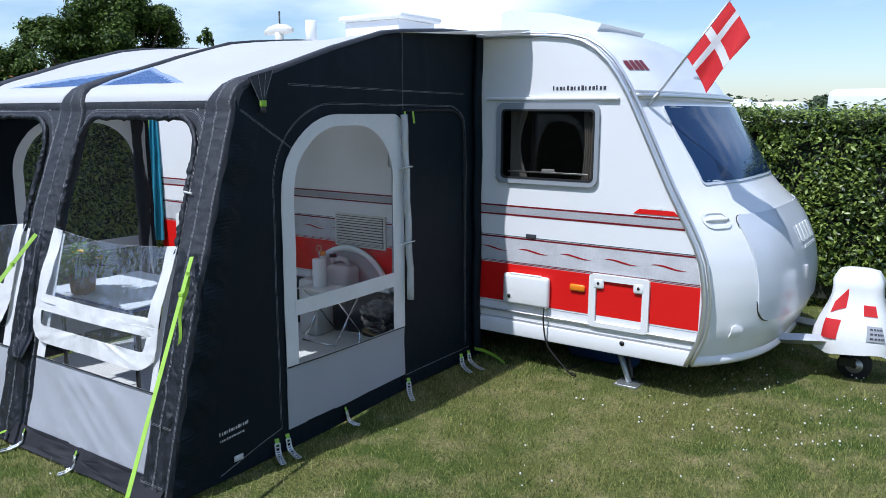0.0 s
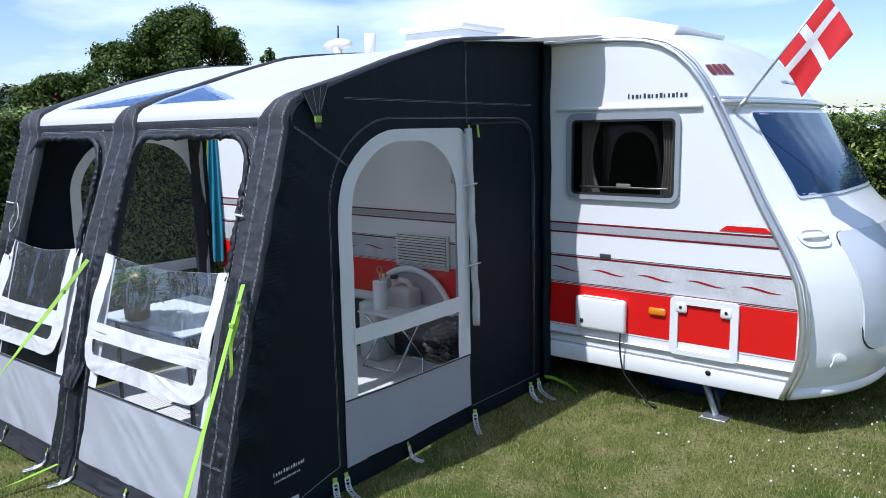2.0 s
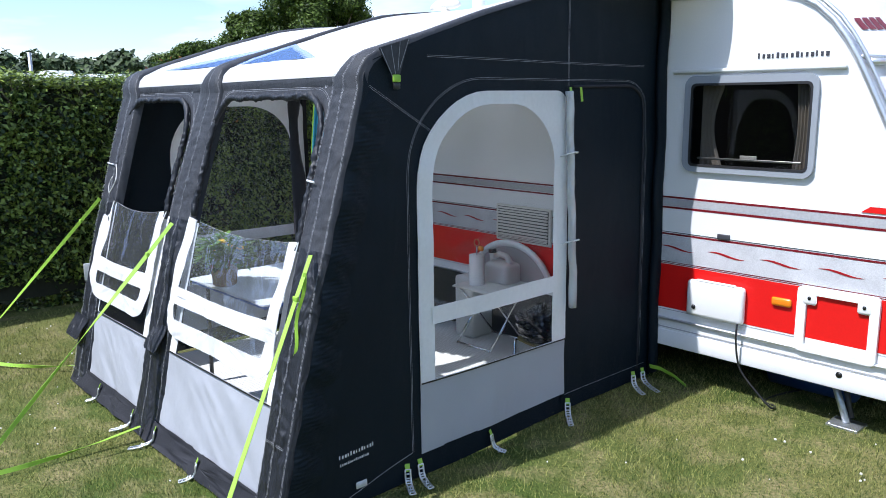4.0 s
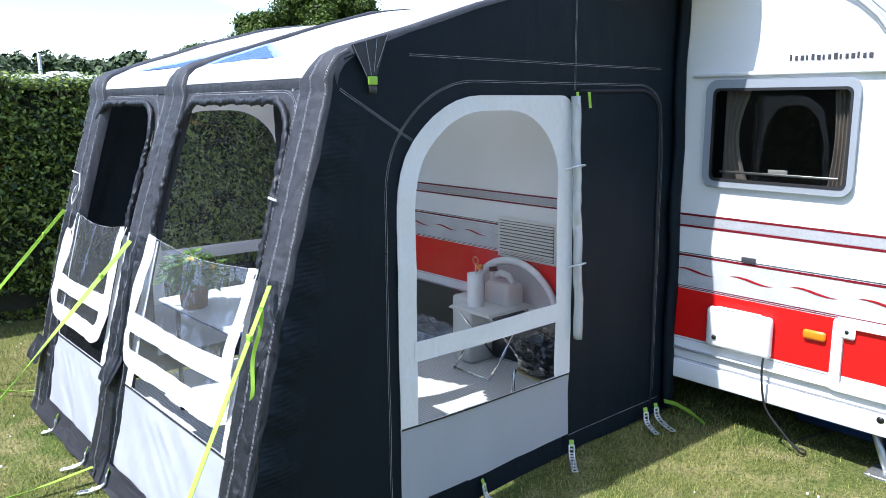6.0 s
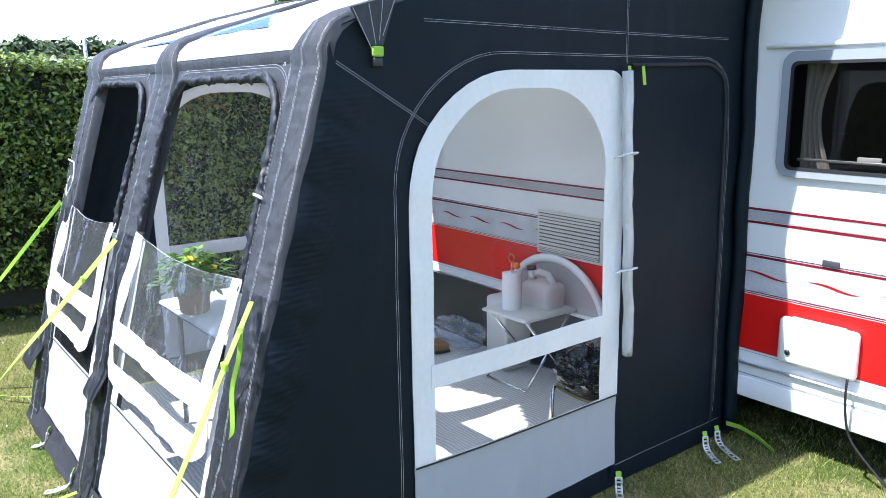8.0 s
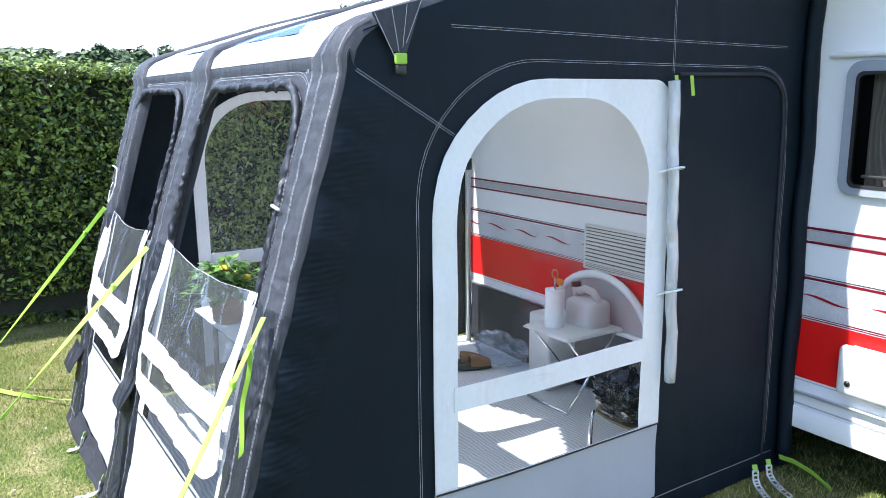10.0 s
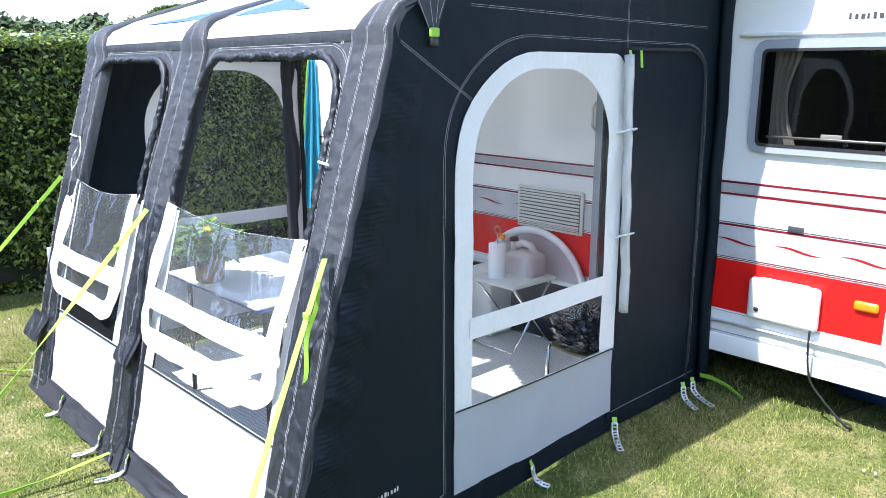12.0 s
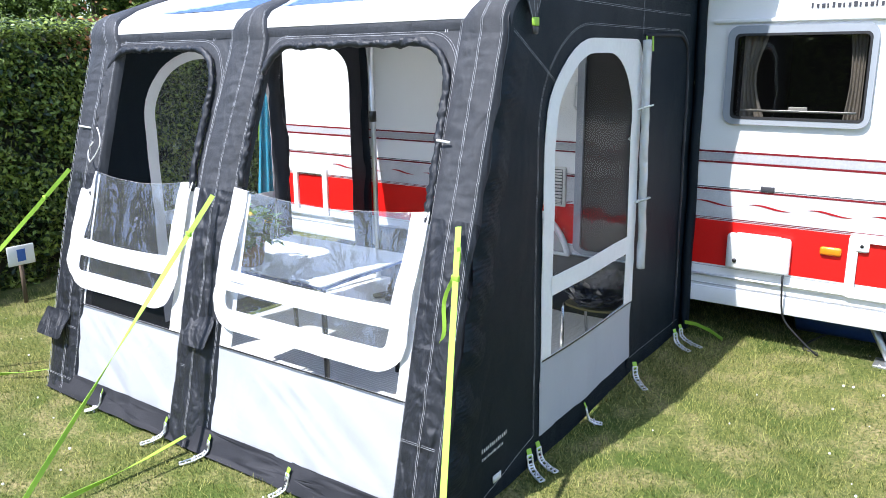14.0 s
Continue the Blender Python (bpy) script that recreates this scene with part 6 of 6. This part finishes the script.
def hedge(name, label, p0, p1, height, depth, count, seed, size=0.034, red=0):
    """A clipped hedge from p0 to p1; depth goes to the left of that line, its face on the line."""
    rng = np.random.default_rng(seed)
    a, b = np.array([*p0, 0.0]), np.array([*p1, 0.0])
    d = b - a
    L = np.linalg.norm(d)
    d /= L
    nrm = np.array([d[1], -d[0], 0.0])      # out of the face
    e = thing(name, label, "hedge", tuple(a))
    # closed core whose dark colour stands in for shade among the inner twigs
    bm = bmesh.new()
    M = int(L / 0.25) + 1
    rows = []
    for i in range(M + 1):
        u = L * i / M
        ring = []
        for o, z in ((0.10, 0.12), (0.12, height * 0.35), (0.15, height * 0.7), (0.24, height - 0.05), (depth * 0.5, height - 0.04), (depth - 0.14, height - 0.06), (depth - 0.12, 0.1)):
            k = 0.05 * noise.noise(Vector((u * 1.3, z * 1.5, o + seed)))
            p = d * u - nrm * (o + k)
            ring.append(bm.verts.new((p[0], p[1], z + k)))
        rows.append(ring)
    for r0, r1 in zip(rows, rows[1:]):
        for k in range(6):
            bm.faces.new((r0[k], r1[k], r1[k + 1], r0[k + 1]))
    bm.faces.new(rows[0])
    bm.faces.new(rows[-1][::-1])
    part("twig_core", bm, CORE_SHADE, e, "dark block for the hedge's shaded inside")
    # leaves on the face, the top and the ends, with depth and uneven outline
    u = rng.uniform(0, L, count)
    which = rng.random(count)
    z = rng.uniform(0.0, 1.0, count) ** 0.9 * height
    o = np.abs(rng.normal(0.0, 0.07, count))
    wave = np.array([0.09 * noise.noise(Vector((x * 0.9, y * 1.1, seed))) + 0.05 * noise.noise(Vector((x * 3.1, y * 3.1, seed + 3))) for x, y in zip(u, z)])
    off = o + wave
    off += 0.12 * np.clip((z - height + 0.35) / 0.35, 0, 1) ** 2
    z_low = z < 0.25
    off[z_low] += 0.10
    top = which > 0.80
    z[top] = height - 0.02 + np.abs(rng.normal(0, 0.05, top.sum())) + wave[top] * 0.9
    off[top] = rng.uniform(0, depth, top.sum())
    c = d[None] * u[:, None] - nrm[None] * off[:, None]
    c[:, 2] = z
    n = nrm[None] * rng.uniform(0.0, 0.7, count)[:, None] + rng.normal(0, 0.65, (count, 3)) + np.array([0, 0, 1.0]) * (0.20 + 0.65 * np.clip(z / height, 0, 1) ** 2)[:, None]
    n[top] += np.array([0, 0, 0.9])
    n /= np.linalg.norm(n, axis=1, keepdims=True)
    s = rng.uniform(0.6, 1.3, count) * size
    # thin places where the dark core shows as inner shade
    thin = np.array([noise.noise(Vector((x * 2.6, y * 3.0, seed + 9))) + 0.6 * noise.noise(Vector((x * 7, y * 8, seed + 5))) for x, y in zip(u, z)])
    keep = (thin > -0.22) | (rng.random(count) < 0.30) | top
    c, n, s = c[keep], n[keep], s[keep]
    leaf_mesh("leaves", c, n, s, LEAF, e, rng, "dense small green leaves")
    # twigs that stick out of the top
    bm = bmesh.new()
    cs, ns, ss = [], [], []
    r = random.Random(seed)
    for i in range(int(L * 9)):
        q = d * r.uniform(0, L) - nrm * r.uniform(0.0, depth * 0.8)
        h = r.uniform(0.06, 0.24)
        lean = Vector((r.uniform(-0.08, 0.08), r.uniform(-0.08, 0.08), 0))
        base = Vector((q[0], q[1], height - 0.08))
        tip = base + lean + Vector((0, 0, h))
        tube([base, tip], 0.003, 4, bm)
        for k in range(7):
            f = r.uniform(0.3, 1.0)
            p = base + (tip - base) * f
            cs.append([p.x + r.uniform(-0.02, 0.02), p.y + r.uniform(-0.02, 0.02), p.z])
            v = Vector((r.uniform(-1, 1), r.uniform(-1, 1), r.uniform(0, 1))).normalized()
            ns.append(list(v))
            ss.append(size * r.uniform(0.7, 1.1))
    tagged(part("top_twigs", bm, BARK, e), "thin twigs above the clipped top", kind="stuff")
    leaf_mesh("top_leaves", np.array(cs), np.array(ns), np.array(ss), LEAF, e, rng)
    if red:
        k = 500
        uu = rng.normal(red, 0.17, k)
        cc = d[None] * uu[:, None] - nrm[None] * np.abs(rng.normal(0.02, 0.08, k))[:, None]
        cc[:, 2] = height - 0.08 + rng.normal(0, 0.11, k)
        nn = rng.normal(0, 0.6, (k, 3)) + nrm[None] + np.array([0, 0, 0.5])
        nn /= np.linalg.norm(nn, axis=1, keepdims=True)
        leaf_mesh("red_leaves", cc, nn, rng.uniform(0.6, 1.2, k) * size, LEAFR, e, rng, "reddish young leaves")
    return e


hedge("hedge", "tall clipped green hedge beside the lawn, sunlit on top", (-4.55, -9.0), (-4.75, 3.6), 2.0, 0.9, 190000, 11, 0.027, red=8.2)
hedge("hedge", "clipped green hedge behind the caravan, dense small leaves", (-4.0, 3.06), (9.0, 3.06), 1.80, 0.9, 150000, 12, 0.026)


def tree(name, label, at, height, spread, trunk_h, seed, leaves, leaf, material_, clumps=46, squash=0.8):
    r = random.Random(seed)
    rng = np.random.default_rng(seed)
    e = thing(name, label, "tree", at)
    bm = bmesh.new()
    tube([(0, 0, 0), (0.05, 0.03, trunk_h * 0.5), (0.0, 0.1, trunk_h), (0.1, 0.0, height * 0.72)], lambda f: spread * 0.07 * (1 - 0.75 * f), 10, bm, wobble=0.2)
    cen = []
    for i in range(clumps):
        a = r.uniform(0, 6.28)
        zc = r.uniform(0.0, 1.0)
        rad = spread * math.sqrt(max(0.02, 1 - (2 * zc - 0.85) ** 2 * 0.75)) * r.uniform(0.35, 0.95)
        c = Vector((math.cos(a) * rad, math.sin(a) * rad, trunk_h * 0.75 + zc * (height - trunk_h * 0.75) * 0.93))
        cen.append((c, r.uniform(0.11, 0.25) * spread))
        if i % 3 == 0:
            s0 = Vector((0, 0, trunk_h * r.uniform(0.6, 1.2)))
            tube([s0, s0 * 0.4 + c * 0.6 + Vector((0, 0, 0.2)), c], lambda f: spread * 0.022 * (1 - 0.8 * f), 6, bm)
    part("trunk", bm, BARK, e, "brown trunk and limbs")
    pos, nor = [], []
    per = leaves // clumps
    for c, rad in cen:
        v = rng.normal(size=(per, 3))
        v /= np.linalg.norm(v, axis=1, keepdims=True)
        k = rad * (0.35 + 0.8 * rng.random(per)) * (1 + 0.35 * np.array([noise.noise(Vector(q) * 2.2 + c) for q in v]))
        pos.append(np.array(c) + v * k[:, None] * np.array([1, 1, squash]))
        nor.append(v + rng.normal(0, 0.5, (per, 3)) + np.array([0, 0, 0.4]))
    pos, nor = np.concatenate(pos), np.concatenate(nor)
    nor /= np.linalg.norm(nor, axis=1, keepdims=True)
    leaf_mesh("crown", pos, nor, rng.uniform(0.6, 1.4, len(pos)) * leaf, material_, e, rng, "dense leafy crown")
    return e


tree("tree", "broad dark green tree rising behind the hedge", (-18.8, 9.7, 0), 5.75, 2.35, 0.8, 3, 170000, 0.052, LEAFT, 150)
tree("tree", "smaller dark green tree beside the broad one", (-20.5, 6.3, 0), 3.75, 1.6, 0.5, 4, 48000, 0.052, LEAFT, 64)
tree("tree", "dark green tree leaning against the broad one", (-19.7, 8.0, 0), 4.75, 1.7, 0.6, 5, 56000, 0.052, LEAFT, 70)
tree("tree", "thin sparse tree top beyond the broad tree", (-17.35, 11.75, 0), 4.5, 0.55, 2.9, 8, 520, 0.075, LEAFT, 26, 1.3)
for i, (x, y, h, s) in enumerate(((-42, 1.0, 4.7, 2.4), (-42, 4.2, 4.9, 2.0), (-43, 7.2, 4.9, 2.0), (-42, 9.6, 4.6, 1.6), (-43, 12.3, 4.9, 2.0), (-44, -4.0, 4.8, 2.8), (-45, 16, 4.9, 2.3))):
    tree("far_tree", "distant round green tree on the skyline", (x, y, 0), h - 0.25, s * 1.5, 0.5, 20 + i, 11000, 0.19, LEAFF, 44)
for i, (x, y, h, s) in enumerate(((-6, 60, 2.9, 5.0), (2, 64, 2.8, 5.5), (10, 60, 2.9, 5.0), (-14, 62, 2.8, 5.0), (18, 64, 2.9, 5.0))):
    tree("far_tree", "distant round green tree on the skyline", (x, y, 0), h, s, 0.8, 40 + i, 4500, 0.30, LEAFF, 24, 0.6)

# the far side of the pitch, behind the path
hedge("hedge", "tall green hedge closing the far side of the pitch", (10.0, -13.0), (-9.0, -13.0), 2.1, 1.0, 26000, 15, 0.075)
for i, (x, y, h, s) in enumerate(((4.5, -19, 6.5, 3.2), (-4.5, -21, 7.0, 3.4), (11, -20, 6.0, 3.0))):
    tree("tree", "dark green tree beyond the far hedge", (x, y, 0), h, s, 1.5, 60 + i, 16000, 0.14, LEAFT, 40)


def far_caravan(at, length, turn, high):
    e = thing("parked_caravan", "distant white parked caravan behind the hedge", "caravan", at)
    e.rotation_euler = (0, 0, radians(turn))
    body = part("body", box(-length / 2, length / 2, -1.1, 1.1, 0.45, high, 0.28, 4), FARW, e, "white body")
    for x in (-0.3, 0.25):
        part("window", box(length * x - 0.45, length * x + 0.45, -1.112, -1.08, 1.45, 1.95, 0.01), SEAL, e, "dark window")
    part("roof_hatch", box(-0.35, 0.35, -0.35, 0.35, high - 0.01, high + 0.10, 0.04), PLASTW, e, "white roof hatch")
    for x in (-0.2, 0.2):
        part("wheel", tube([(x + 0.0, -1.0, 0.31), (x + 0.0, -0.8, 0.31)], 0.31, 18), RUBBER, e)


far_caravan((-21.0, 2.6, 0), 3.6, 90, 2.66)
far_caravan((-22.5, 6.2, 0), 3.6, 90, 2.56)
far_caravan((-4.6, 26.2, 0), 4.6, 4, 2.26)
far_caravan((0.8, 26.0, 0), 4.6, 4, 2.66)
lp = thing("lamp_pole", "thin grey lamp pole far beyond the hedge", "pole", (-30.0, 4.3, 0))
part("pole", tube([(0, 0, 0), (0, 0, 3.8)], 0.07, 8), STEEL, lp)

# pitch marker by the hedge
sg = thing("pitch_sign", "small white pitch marker plate by the hedge foot", "sign", (-4.30, -2.06, 0.0))
part("post", tube([(0, 0, 0), (0, 0, 0.36)], 0.016, 8), BARK, sg, "short post")
part("plate", box(0.018, 0.028, -0.10, 0.10, 0.30, 0.45, 0.006), PLASTW, sg, "white plate")
part("mark", box(0.0285, 0.031, -0.03, 0.03, 0.33, 0.42), BLUEC, sg, "plain blue bar", smooth=False)


# ---- grass and clover ----
def build_grass():
    rng = np.random.default_rng(7)
    spots = []
    for x0, x1, y0, y1, per in ((-0.2, 3.2, -3.6, 0.8, 9500), (-4.5, -0.2, -4.2, -2.6, 8000), (-4.6, -2.5, -2.6, 0.2, 5500), (1.0, 4.6, 0.8, 3.8, 4500), (-2.6, 3.4, -4.6, -3.6, 4500)):
        n = int((x1 - x0) * (y1 - y0) * per)
        spots.append(np.stack([rng.uniform(x0, x1, n), rng.uniform(y0, y1, n)], 1))
    p = np.concatenate(spots)
    inside = (p[:, 0] < -0.02) & (p[:, 0] > -2.64) & (p[:, 1] > -2.74) & (p[:, 1] < 0)
    p = p[~inside]
    dens = np.array([noise.noise(Vector((x * 1.5, y * 1.5, 0))) for x, y in p])
    p = p[rng.random(len(p)) < 0.8 + 0.8 * dens]
    n = len(p)
    gz = np.array([ground_z(x, y) for x, y in p])
    h = rng.uniform(0.012, 0.034, n) * (1 + 0.5 * (rng.random(n) > 0.93))
    a = rng.uniform(0, 6.28, n)
    w = rng.uniform(0.0008, 0.0021, n)
    lean = rng.uniform(0.2, 1.1, n) * h
    la = rng.uniform(0, 6.28, n)
    v = np.zeros((n, 3, 3))
    v[:, 0] = np.stack([p[:, 0] - np.cos(a) * w, p[:, 1] - np.sin(a) * w, gz - 0.002], 1)
    v[:, 1] = np.stack([p[:, 0] + np.cos(a) * w, p[:, 1] + np.sin(a) * w, gz - 0.002], 1)
    v[:, 2] = np.stack([p[:, 0] + np.cos(la) * lean, p[:, 1] + np.sin(la) * lean, gz + h], 1)
    me = bpy.data.meshes.new("grass")
    me.vertices.add(n * 3)
    me.vertices.foreach_set("co", v.ravel())
    me.loops.add(n * 3)
    me.loops.foreach_set("vertex_index", np.arange(n * 3, dtype=np.int32))
    me.polygons.add(n)
    me.polygons.foreach_set("loop_start", np.arange(0, n * 3, 3, dtype=np.int32))
    me.update(calc_edges=True)
    ob = new("grass", me)
    me.materials.append(GRASS)
    tagged(ob, "short mown green grass with dry yellow blades", "grass", kind="stuff")
    # clover heads
    r = random.Random(9)
    bm = bmesh.new()
    groups = [(2.3, -0.2, 0.55, 70), (2.7, 0.4, 0.5, 45), (1.7, -0.35, 0.3, 12), (2.0, 0.9, 0.5, 18), (1.1, -1.5, 0.4, 5), (1.6, -1.2, 0.7, 10), (-3.4, -2.6, 0.8, 26), (-2.2, -3.4, 0.7, 16), (-3.6, -1.2, 0.6, 20), (-0.6, -3.2, 0.8, 8)]
    for cx, cy, s, k in groups:
        for i in range(k):
            x, y = r.gauss(cx, s), r.gauss(cy, s * 0.7)
            if -2.6 < x < 0.05 and -2.8 < y < 0.3:
                continue
            z = ground_z(x, y) + r.uniform(0.02, 0.035)
            bmesh.ops.create_icosphere(bm, subdivisions=1, radius=r.uniform(0.003, 0.0075), matrix=Matrix.Translation((x, y, z)))
    tagged(part("clover", bm, PETAL, smooth=False), "scattered small white clover flowers in the lawn", "flowers", kind="stuff")


build_grass()
